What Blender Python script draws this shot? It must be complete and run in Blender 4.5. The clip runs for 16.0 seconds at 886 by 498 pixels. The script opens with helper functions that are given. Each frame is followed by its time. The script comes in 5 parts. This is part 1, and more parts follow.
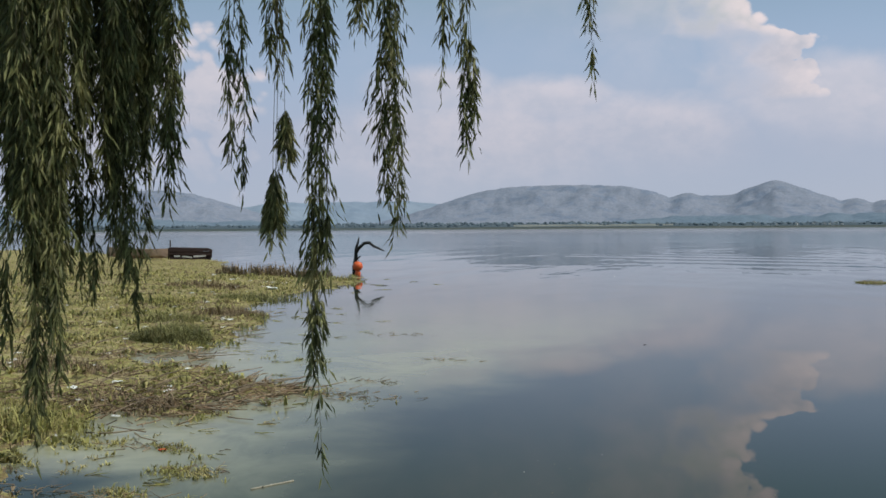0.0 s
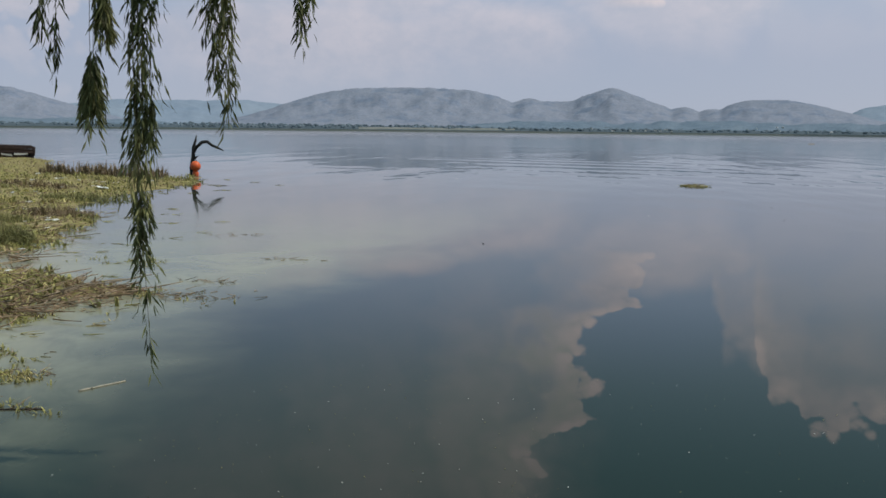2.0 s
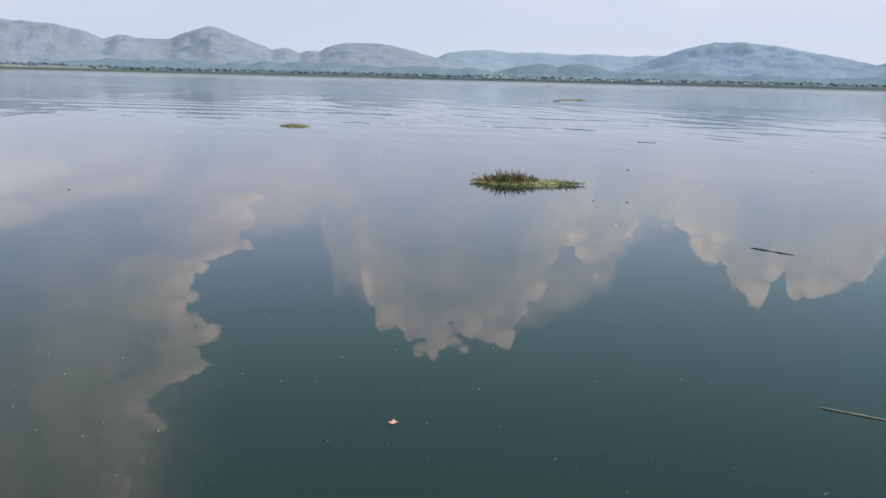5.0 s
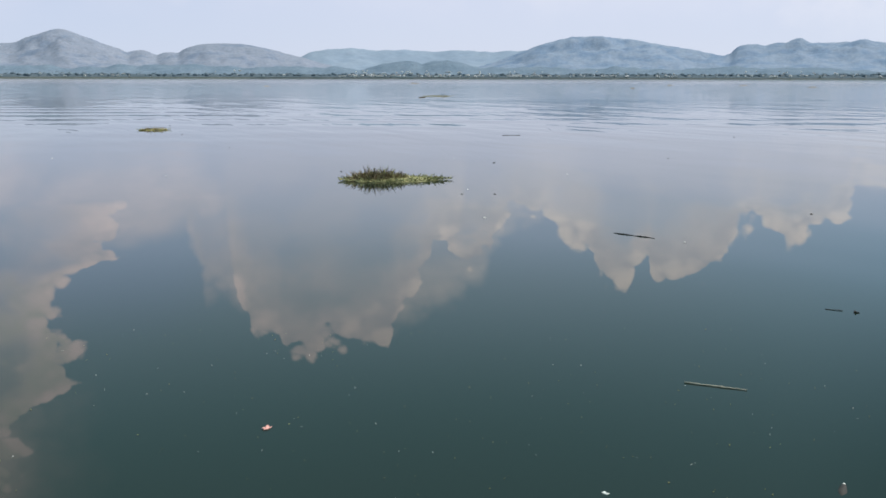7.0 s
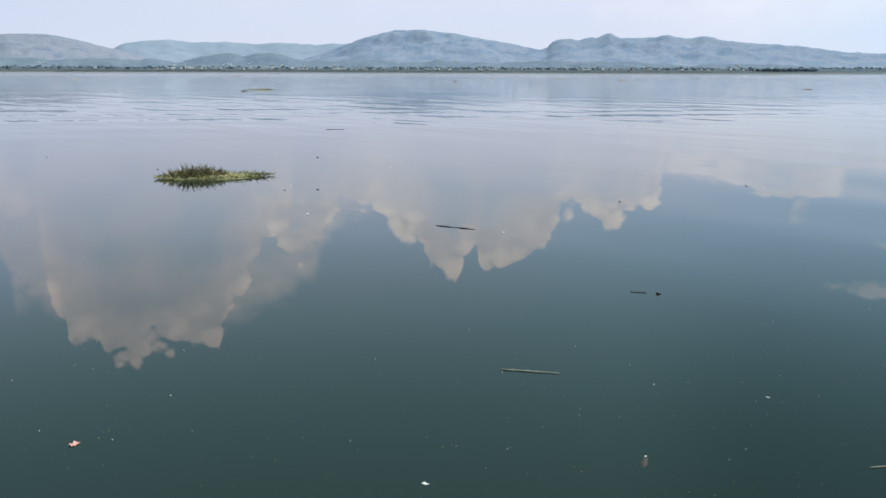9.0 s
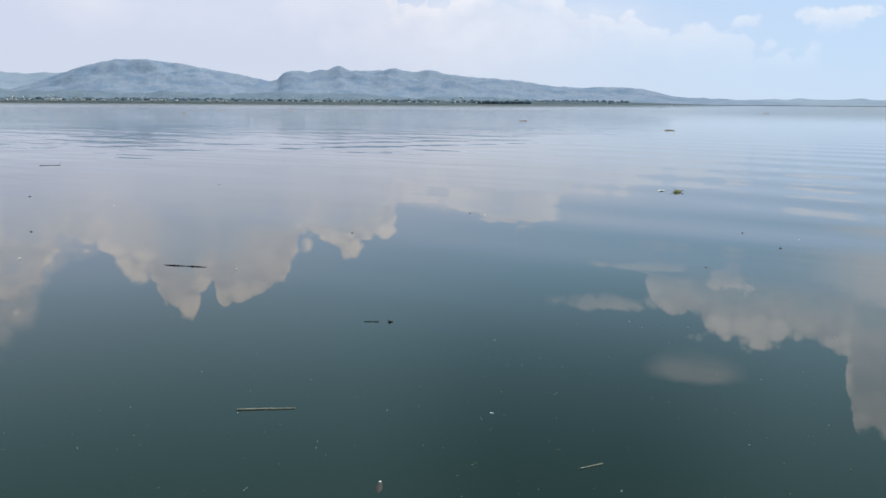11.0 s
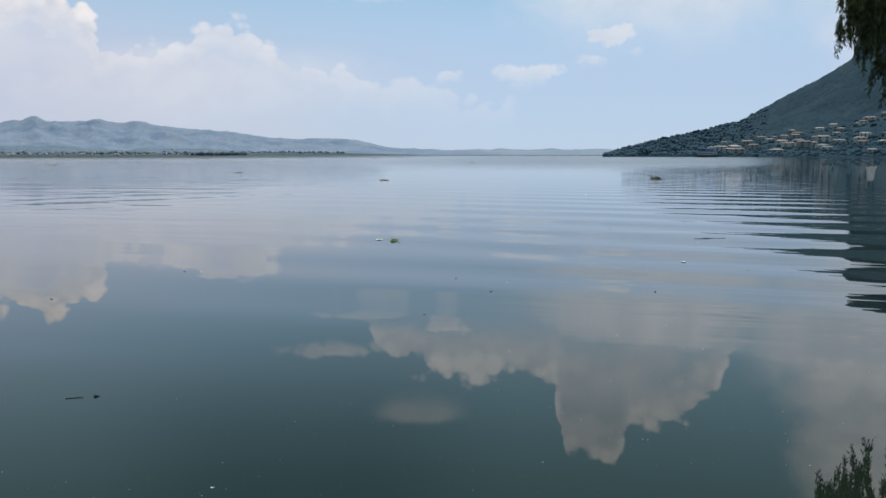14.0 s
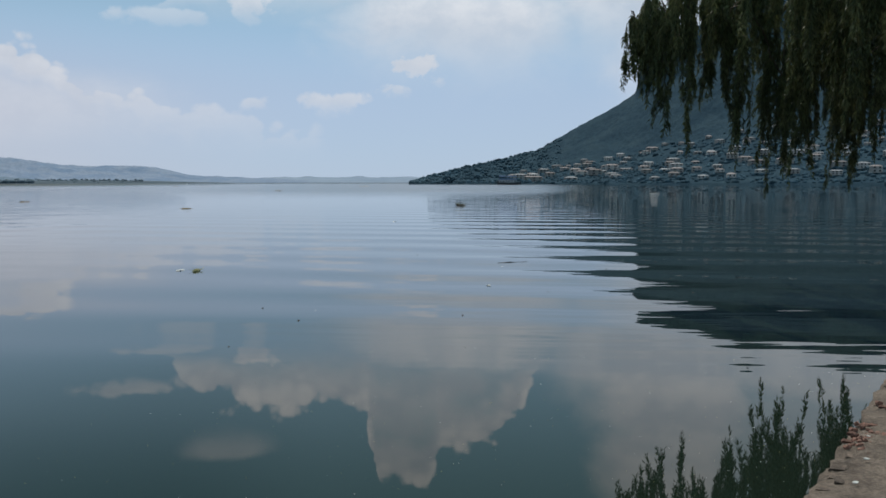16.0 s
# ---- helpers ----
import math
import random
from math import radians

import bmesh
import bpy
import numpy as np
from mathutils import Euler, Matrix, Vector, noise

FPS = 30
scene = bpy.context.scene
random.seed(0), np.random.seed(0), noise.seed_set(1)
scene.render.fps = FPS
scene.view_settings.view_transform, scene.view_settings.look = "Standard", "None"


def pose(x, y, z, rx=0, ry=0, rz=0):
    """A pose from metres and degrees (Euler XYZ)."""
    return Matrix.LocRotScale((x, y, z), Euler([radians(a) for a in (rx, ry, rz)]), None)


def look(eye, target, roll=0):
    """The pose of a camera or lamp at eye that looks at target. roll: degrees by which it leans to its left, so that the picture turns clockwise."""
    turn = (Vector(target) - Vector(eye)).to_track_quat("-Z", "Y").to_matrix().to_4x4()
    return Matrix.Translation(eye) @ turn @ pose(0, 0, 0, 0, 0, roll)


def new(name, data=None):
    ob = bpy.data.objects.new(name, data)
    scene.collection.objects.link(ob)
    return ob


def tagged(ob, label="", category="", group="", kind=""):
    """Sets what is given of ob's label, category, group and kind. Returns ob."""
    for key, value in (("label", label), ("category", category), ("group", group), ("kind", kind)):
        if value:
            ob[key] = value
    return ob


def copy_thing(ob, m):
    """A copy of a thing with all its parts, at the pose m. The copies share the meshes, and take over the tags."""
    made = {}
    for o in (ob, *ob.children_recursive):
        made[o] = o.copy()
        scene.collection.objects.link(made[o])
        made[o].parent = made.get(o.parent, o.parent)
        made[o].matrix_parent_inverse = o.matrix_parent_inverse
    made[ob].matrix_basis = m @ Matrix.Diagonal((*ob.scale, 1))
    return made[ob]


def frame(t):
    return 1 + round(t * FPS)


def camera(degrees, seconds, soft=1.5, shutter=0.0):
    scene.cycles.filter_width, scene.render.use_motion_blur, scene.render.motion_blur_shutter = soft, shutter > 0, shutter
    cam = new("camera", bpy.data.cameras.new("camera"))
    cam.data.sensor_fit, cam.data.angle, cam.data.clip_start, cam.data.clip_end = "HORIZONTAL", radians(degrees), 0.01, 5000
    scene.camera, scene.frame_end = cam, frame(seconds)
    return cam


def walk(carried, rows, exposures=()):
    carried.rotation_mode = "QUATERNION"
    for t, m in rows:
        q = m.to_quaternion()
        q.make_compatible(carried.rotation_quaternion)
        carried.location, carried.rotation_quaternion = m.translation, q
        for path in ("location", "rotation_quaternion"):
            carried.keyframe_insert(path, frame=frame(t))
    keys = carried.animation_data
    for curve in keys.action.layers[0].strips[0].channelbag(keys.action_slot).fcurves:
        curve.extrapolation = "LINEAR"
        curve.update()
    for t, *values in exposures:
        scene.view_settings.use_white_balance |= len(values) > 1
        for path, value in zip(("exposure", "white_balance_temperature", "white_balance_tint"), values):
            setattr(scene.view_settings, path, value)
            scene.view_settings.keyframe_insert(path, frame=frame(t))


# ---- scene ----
cam = camera(52.18, 16.0, 1.65)
PATH = [
    (0.0, -0.208, 0.047, 2.007, 88.60, 0.36, 15.46),
    (0.5, -0.203, 0.040, 1.999, 86.30, 0.17, 14.20),
    (1.0, -0.194, 0.041, 1.983, 84.49, -0.05, 12.15),
    (1.5, -0.182, 0.078, 1.961, 83.53, -0.28, 8.84),
    (2.0, -0.168, 0.087, 1.952, 82.48, -0.62, 5.71),
    (2.5, -0.154, 0.102, 1.966, 81.33, -0.93, 1.90),
    (3.0, -0.120, 0.020, 1.956, 80.55, -1.12, -4.12),
    (3.5, -0.108, -0.041, 1.956, 79.35, -1.40, -9.72),
    (4.0, -0.089, 0.025, 1.930, 78.76, -1.44, -14.07),
    (4.2, -0.049, 0.046, 1.923, 78.78, -1.56, -15.24),
    (6.3, 0.017, 0.088, 1.907, 79.70, -0.43, -23.85),
    (6.5, 0.027, 0.126, 1.895, 79.55, -0.42, -24.84),
    (7.0, 0.039, 0.093, 1.894, 79.21, -0.09, -27.13),
    (7.5, 0.045, 0.092, 1.902, 78.91, -0.20, -29.74),
    (8.0, 0.064, 0.083, 1.898, 78.38, -0.14, -32.25),
    (8.5, 0.088, 0.084, 1.894, 78.55, -0.28, -35.07),
    (9.0, 0.107, 0.042, 1.916, 78.81, -0.18, -37.99),
    (9.5, 0.112, 0.041, 1.926, 78.99, -0.40, -42.16),
    (9.7, 0.137, 0.042, 1.914, 79.34, -0.38, -43.87),
    (11.8, 0.053, -0.120, 1.984, 81.90, -0.32, -59.67),
    (12.0, 0.050, -0.118, 1.982, 82.29, -0.24, -60.64),
    (12.5, 0.101, -0.074, 1.978, 83.07, -0.15, -63.30),
    (13.0, 0.103, -0.079, 1.974, 83.52, -0.09, -66.37),
    (13.5, 0.152, -0.056, 1.999, 83.54, 0.07, -69.09),
    (14.0, 0.213, -0.042, 1.994, 84.06, 0.01, -72.24),
    (14.5, 0.240, -0.039, 1.985, 84.81, 0.06, -75.18),
    (15.0, 0.259, -0.041, 1.998, 85.44, 0.09, -77.63),
    (15.5, 0.315, -0.024, 1.999, 86.00, 0.10, -81.17),
    (16.0, 0.334, -0.031, 1.971, 85.80, 0.06, -84.35),
]
EXPOSURES = [(0.0, -0.18), (1.0, -0.29), (2.0, -0.27), (2.5, 0.05), (3.0, 0.05), (3.5, 0.24), (4.0, 0.35), (6.5, 0.35), (8.5, 0.42), (9.5, 0.44), (12.0, 0.2), (13.5, 0.12), (14.5, 0.0), (15.0, -0.12), (15.5, -0.15), (16.0, -0.1)]
walk(cam, [(t, pose(*p)) for t, *p in PATH], EXPOSURES)

# ---- world and light ----
SUN_AZ, SUN_EL = 84.0, 56.0
sun = new("sun", bpy.data.lights.new("sun", "SUN"))
sun.data.energy, sun.data.angle, sun.data.color = 3.4, radians(0.6), (1.0, 0.95, 0.88)
a, e = radians(SUN_AZ), radians(SUN_EL)
sun_way = Vector((math.sin(a) * math.cos(e), math.cos(a) * math.cos(e), math.sin(e)))
sun.matrix_world = look(sun_way * 100, (0, 0, 0))

world = bpy.data.worlds.new("sky")
scene.world = world
world.use_nodes = True
wt = world.node_tree
for nd in list(wt.nodes):
    wt.nodes.remove(nd)


def node(tree, kind, **values):
    """A node with its named settings; sockets by their index or name with a leading i_."""
    made = tree.nodes.new(kind)
    for key, value in values.items():
        if key.startswith("i_"):
            name = key[2:]
            made.inputs[int(name) if name.isdigit() else name.replace("_", " ")].default_value = value
        elif key == "op":
            made.operation = value
        elif key == "blend":
            made.blend_type = value
        elif key == "dtype":
            made.data_type = value
        elif key == "sky":
            made.sky_type = value
        elif key == "smooth":
            made.interpolation_type = value
    return made


def maths(tree, op, a, b=0.0, c=None):
    made = node(tree, "ShaderNodeMath", op=op)
    for i, v in enumerate((a, b) if c is None else (a, b, c)):
        if isinstance(v, (int, float)):
            made.inputs[i].default_value = v
        else:
            tree.links.new(v, made.inputs[i])
    return made.outputs[0]


def remap(tree, v, lo, hi, out_lo=0.0, out_hi=1.0):
    made = node(tree, "ShaderNodeMapRange", smooth="SMOOTHSTEP")
    made.clamp = False
    tree.links.new(v, made.inputs[0])
    for i, x in enumerate((lo, hi, out_lo, out_hi)):
        made.inputs[1 + i].default_value = x
    return made.outputs[0]


def mixed(tree, f, a, b, blend="MIX"):
    made = node(tree, "ShaderNodeMix", dtype="RGBA", blend=blend)
    for i, v in ((0, f), (6, a), (7, b)):
        if isinstance(v, (int, float)):
            made.inputs[i].default_value = v
        elif isinstance(v, tuple):
            made.inputs[i].default_value = (*v, 1) if len(v) == 3 else v
        else:
            tree.links.new(v, made.inputs[i])
    return made.outputs[2]


def noisy(tree, vec, scale, detail=4.0, rough=0.55, distort=0.0):
    made = node(tree, "ShaderNodeTexNoise", i_Scale=scale, i_Detail=detail, i_Roughness=rough, i_Distortion=distort)
    if vec is not None:
        tree.links.new(vec, made.inputs["Vector"])
    return made.outputs[0]


sky = node(wt, "ShaderNodeTexSky", sky="NISHITA")
sky.sun_disc, sky.sun_elevation, sky.sun_rotation = False, radians(SUN_EL), radians(SUN_AZ)
sky.air_density, sky.dust_density, sky.ozone_density, sky.altitude = 1.0, 0.4, 1.5, 1200
coord = node(wt, "ShaderNodeTexCoord").outputs["Generated"]
axes = node(wt, "ShaderNodeSeparateXYZ")
wt.links.new(coord, axes.inputs[0])
azimuth = maths(wt, "MULTIPLY", maths(wt, "ARCTAN2", axes.outputs[0], axes.outputs[1]), 180 / math.pi)
height = maths(wt, "MULTIPLY", maths(wt, "ARCSINE", axes.outputs[2]), 180 / math.pi)
flat = node(wt, "ShaderNodeCombineXYZ")
wt.links.new(azimuth, flat.inputs[0])
wt.links.new(height, flat.inputs[1])
wander = node(wt, "ShaderNodeMapping")
wt.links.new(flat.outputs[0], wander.inputs[0])
wander.inputs["Scale"].default_value = (0.22, 0.30, 1)
sky_map = wander.outputs[0]
billow = noisy(wt, sky_map, 1.0, 5.0, 0.58, 0.3)
ragged = maths(wt, "MULTIPLY", maths(wt, "SUBTRACT", billow, 0.5), 2.6)
calm = maths(wt, "MULTIPLY", ragged, 0.45)
wispy = maths(wt, "MULTIPLY", maths(wt, "SUBTRACT", noisy(wt, sky_map, 3.2, 5.0, 0.62, 0.4), 0.5), 3.4)
# cauliflower lumps of the cumulus tops
lumps = node(wt, "ShaderNodeTexVoronoi", i_Scale=1.0, i_Detail=1.0, i_Roughness=0.42, i_Lacunarity=2.3)
columns = node(wt, "ShaderNodeMapping")
wt.links.new(flat.outputs[0], columns.inputs[0])
columns.inputs["Scale"].default_value = (0.60, 0.72, 1)
wt.links.new(columns.outputs[0], lumps.inputs["Vector"])
knob = maths(wt, "MULTIPLY_ADD", maths(wt, "MULTIPLY", lumps.outputs["Distance"], lumps.outputs["Distance"]), -1.25, 0.36)
patchy = remap(wt, noisy(wt, sky_map, 1.1, 4.0, 0.55), 0.36, 0.6, 0.42, 1.0)
cover, under = None, None


def lay(edge, low):
    """Lays one more cloud over those before it."""
    global cover, under
    under = low if under is None else maths(wt, "MULTIPLY_ADD", edge, maths(wt, "SUBTRACT", low, under), under)
    cover = edge if cover is None else maths(wt, "MAXIMUM", cover, edge)


def puff(az, el, raz, rel, dense, soft):
    """A single heap: its middle and half sizes in degrees, thickness and softness of the edge."""
    m = node(wt, "ShaderNodeVectorMath", op="MULTIPLY_ADD")
    wt.links.new(flat.outputs[0], m.inputs[0])
    m.inputs[1].default_value, m.inputs[2].default_value = (1 / raz, 1 / rel, 0), (-az / raz, -el / rel, 0)
    local = node(wt, "ShaderNodeSeparateXYZ")
    wt.links.new(m.outputs[0], local.inputs[0])
    # the tops are round and crisp, the bases long and fading
    tall = maths(wt, "MAXIMUM", local.outputs[1], maths(wt, "MULTIPLY", local.outputs[1], -0.55))
    reach = maths(wt, "SQRT", maths(wt, "ADD", maths(wt, "MULTIPLY", local.outputs[0], local.outputs[0]), maths(wt, "MULTIPLY", tall, tall)))
    shape = calm if soft >= 0.5 else (maths(wt, "ADD", maths(wt, "MULTIPLY", wispy, 0.55), maths(wt, "MULTIPLY", knob, 0.5)) if rel < 1.0 else maths(wt, "ADD", maths(wt, "MULTIPLY", ragged, 0.55), maths(wt, "MULTIPLY", knob, 0.6)))
    inward = maths(wt, "SUBTRACT", shape, reach)
    base = remap(wt, local.outputs[1], -1.9, 0.1, 0.25, 1.0)
    edge = maths(wt, "MULTIPLY", remap(wt, inward, -1.05 - soft * 0.6, -1.05 + soft, 0.0, dense), base)
    lay(edge, remap(wt, maths(wt, "ADD", maths(wt, "MULTIPLY_ADD", local.outputs[0], 0.45, local.outputs[1]), calm), -0.4, 0.95, 1.0, 0.0))


def bank(tops, dense, soft, deep, lump=1.0, floor=(2.0, 10.0), thin=0.35, sideways=False):
    """A bank of cumulus from the heights of its tops along the azimuth (or, sideways, of its flank along the height), thinning out inwards over deep degrees, its foot at floor."""
    along, out = (height, azimuth) if sideways else (azimuth, height)
    ramp = node(wt, "ShaderNodeValToRGB")
    a0, a1 = tops[0][0], tops[-1][0]
    els = ramp.color_ramp.elements
    for i, (x, y) in enumerate(tops):
        if i == 0:
            spot = els[0]
        elif i == len(tops) - 1:
            spot = els[len(els) - 1]
        else:
            spot = els.new((x - a0) / (a1 - a0))
        level = (y + 10) / 40
        spot.position, spot.color = (x - a0) / (a1 - a0), (level, level, level, 1)
    swayed = maths(wt, "ADD", along, maths(wt, "MULTIPLY", ragged, 0.4))
    wt.links.new(maths(wt, "DIVIDE", maths(wt, "SUBTRACT", swayed, a0), a1 - a0), ramp.inputs[0])
    top = maths(wt, "ADD", maths(wt, "MULTIPLY_ADD", ramp.outputs[0], 40.0, -10.0), maths(wt, "ADD", maths(wt, "MULTIPLY", knob, lump), maths(wt, "MULTIPLY", wispy, 0.24 * lump)))
    inside = maths(wt, "SUBTRACT", top, out)
    edge = maths(wt, "MULTIPLY", remap(wt, inside, -soft, soft, 0.0, dense), remap(wt, maths(wt, "ADD", inside, maths(wt, "MULTIPLY", calm, 2.5)), deep * 0.15, deep, 1.0, thin))
    thinned = maths(wt, "MULTIPLY_ADD", remap(wt, inside, 0.6, 3.0), maths(wt, "SUBTRACT", patchy, 1.0), 1.0)
    edge = maths(wt, "MULTIPLY", maths(wt, "MULTIPLY", edge, thinned), remap(wt, maths(wt, "ADD", height, maths(wt, "MULTIPLY", calm, 2.0)), floor[0], floor[1]))
    edge = maths(wt, "MULTIPLY", edge, maths(wt, "MULTIPLY", remap(wt, along, a0 - 0.2, a0 + 0.8), remap(wt, along, a1 + 0.2, a1 - 0.8)))
    lay(edge, remap(wt, maths(wt, "SUBTRACT", inside, maths(wt, "MULTIPLY", knob, 4.0)), 0.0, 3.2, 0.0, 1.0))


# the lilac heaps over the weedy shore, and the grey tower beside them
for heap in ((-9.5, 7.8, 4.5, 1.5, 0.55, 0.5), (-16, 8.6, 4, 1.4, 0.55, 0.5), (-30, 8.5, 3.5, 3.5, 0.8, 0.3), (-37, 8, 6, 5, 0.7, 0.4), (-14, 5.5, 10, 2.6, 0.6, 0.6), (-3, 6, 7, 2, 0.5, 0.6),
             (-9, 23.0, 10, 6.5, 0.62, 0.9), (-18, 24, 9, 6, 0.5, 0.9), (-3.0, 21.0, 4.4, 7, 0.72, 0.6)):
    puff(*heap)
bank([(7.0, 7.8), (9.6, 7.7), (11.0, 7.3), (11.6, 4.6), (12.6, 3.5), (14.6, 3.3), (15.6, 4.6), (18.0, 4.6), (18.7, 2.8), (20.4, 0.2), (21.4, 1.3), (22.6, 1.0), (24.0, -0.4), (26.0, -1.4), (30.0, -3.0)],
     0.98, 0.25, 8.5, 1.1, (4.0, 8.0), 0.0, True)
puff(8, 7.5, 6, 2.0, 0.5, 0.5)
bank([(9.0, 8.4), (10.8, 8.8), (12.0, 13.6), (13.4, 13.2), (15.0, 15.2), (19.0, 16.4), (24.0, 15.8), (27.0, 14.6), (29.6, 12.8), (31.2, 9.6), (34.0, 8.4)], 0.55, 1.1, 8.0, 0.8)
bank([(13.2, 10.6), (14.0, 13.6), (15.0, 16.2), (16.6, 16.6), (17.0, 17.8), (18.6, 17.8), (19.4, 16.9), (21.8, 17.3), (23.6, 17.1), (24.2, 15.4), (25.4, 13.8), (27.0, 11.0), (29.0, 8.8)], 1.0, 0.25, 7.0)
bank([(26.6, 9.0), (27.6, 11.4), (28.7, 12.5), (30.2, 11.8), (30.7, 9.9), (31.6, 9.2), (33.6, 8.7), (35.2, 10.4), (36.6, 11.0), (37.4, 13.2), (39.0, 13.4), (39.5, 12.0), (40.2, 11.3), (40.7, 13.2),
      (41.8, 12.9), (43.8, 12.3), (44.6, 11.0), (45.4, 9.4), (46.6, 9.0), (48.3, 10.2), (49.6, 9.2), (51.0, 8.7), (52.2, 6.8), (53.6, 6.2)], 1.0, 0.25, 7.0)
bank([(47.6, 9.6), (51.0, 8.2), (51.8, 6.4), (54.6, 6.5), (56.2, 6.8), (57.6, 7.8), (59.1, 8.5), (60.2, 8.0), (61.4, 6.9), (63.2, 6.0), (66.2, 5.2), (69.4, 4.7), (73.0, 4.0), (77.0, 3.4)], 0.66, 0.3, 3.4, 1.1, (1.0, 7.0), 0.2)
# ragged bank high over the open end of the lake
bank([(66.5, 9.6), (68.0, 12.6), (69.4, 13.6), (73.4, 14.3), (77.0, 14.2), (79.4, 14.8), (80.2, 18.9), (83.4, 19.1), (84.2, 16.9), (87.6, 16.6), (89.4, 14.6), (90.3, 12.0), (91.4, 10.6), (93.4, 10.8)], 0.85, 0.3, 8.0, 1.0, (9.0, 13.5), 0.5)
for heap in ((82.8, 7.2, 2.1, 0.75, 0.8, 0.3), (81.4, 5.9, 1.1, 0.4, 0.5, 0.4), (77.4, 5.1, 2.3, 0.5, 0.6, 0.4), (72.5, 4.95, 0.9, 0.35, 0.45, 0.4), (72.8, 11.0, 1.6, 0.8, 0.7, 0.35), (64.6, 9.9, 1.6, 0.3, 0.35, 0.45),
             (67.0, 9.9, 2.8, 0.45, 0.32, 0.4), (65.8, 12.5, 3.4, 0.35, 0.5, 0.4), (70.8, 16.3, 2.7, 0.7, 0.4, 0.5), (86.0, 10.0, 8, 2.2, 0.75, 0.7)):
    puff(*heap)
for heap in ((98.8, 14, 4.6, 8, 0.85, 0.5), (97.5, 11.0, 7, 2.6, 0.7, 0.6), (107, 11.0, 9, 2.2, 0.72, 0.6), (108, 15.5, 8, 3.5, 0.6, 0.7), (58, 4.5, 9, 1.8, 0.4, 0.8)):
    puff(*heap)
# beyond the lake's side the sky goes on with scattered cloud
high = remap(wt, noisy(wt, coord, 3.0, 6.0, 0.6), 0.52, 0.7)
behind = maths(wt, "MULTIPLY", high, remap(wt, height, 24, 40))
cover = maths(wt, "MAXIMUM", cover, maths(wt, "MULTIPLY", behind, 0.7))
shade = noisy(wt, sky_map, 2.2, 5.0, 0.6)
lee = maths(wt, "ADD", maths(wt, "MULTIPLY", under, 0.7), maths(wt, "MULTIPLY", remap(wt, shade, 0.36, 0.64), 0.3))
cloud = mixed(wt, lee, mixed(wt, remap(wt, azimuth, 5, 35), (7.9, 6.9, 7.0), mixed(wt, remap(wt, azimuth, 50, 60), (7.7, 7.2, 7.0), mixed(wt, remap(wt, height, 8.5, 11.5), (6.6, 6.6, 6.8), (8.4, 8.2, 8.2)))), mixed(wt, remap(wt, azimuth, 0, 20), mixed(wt, remap(wt, height, 10, 14), (4.75, 4.85, 5.6), (5.1, 5.35, 5.3)), mixed(wt, remap(wt, azimuth, 55, 75), (5.0, 5.15, 5.7), (4.8, 5.25, 6.0))))
haze = maths(wt, "MULTIPLY", remap(wt, height, 23.5, 5), 0.9)
veil = mixed(wt, maths(wt, "MULTIPLY", remap(wt, maths(wt, "ADD", height, remap(wt, azimuth, 8, 20, 0, 3.5)), 10, 17), 0.85), sky.outputs[0], (2.05, 3.35, 3.7))
clear = mixed(wt, haze, mixed(wt, 1.0, mixed(wt, maths(wt, "MULTIPLY", maths(wt, "MULTIPLY", remap(wt, azimuth, 48, 60), remap(wt, azimuth, 78, 66)), remap(wt, height, 9, 15)), veil, mixed(wt, 1.0, veil, (0.56, 0.65, 0.69), "MULTIPLY")), (0.74, 0.88, 0.9), "MULTIPLY"), mixed(wt, remap(wt, height, 4, 12), mixed(wt, remap(wt, azimuth, 48, 80), mixed(wt, remap(wt, azimuth, 0, 32), (3.85, 4.25, 5.45), (4.2, 4.45, 5.55)), (3.65, 4.6, 6.15)), mixed(wt, remap(wt, azimuth, 30, 65), (3.8, 4.62, 6.0), (3.0, 4.55, 6.1))))
colour = mixed(wt, cover, clear, cloud)
ground_side = mixed(wt, remap(wt, height, -6, -0.5), (0.6, 0.7, 0.6), colour)
back = node(wt, "ShaderNodeBackground", i_Strength=0.12)
wt.links.new(ground_side, back.inputs[0])
wt.links.new(back.outputs[0], node(wt, "ShaderNodeOutputWorld").inputs[0])


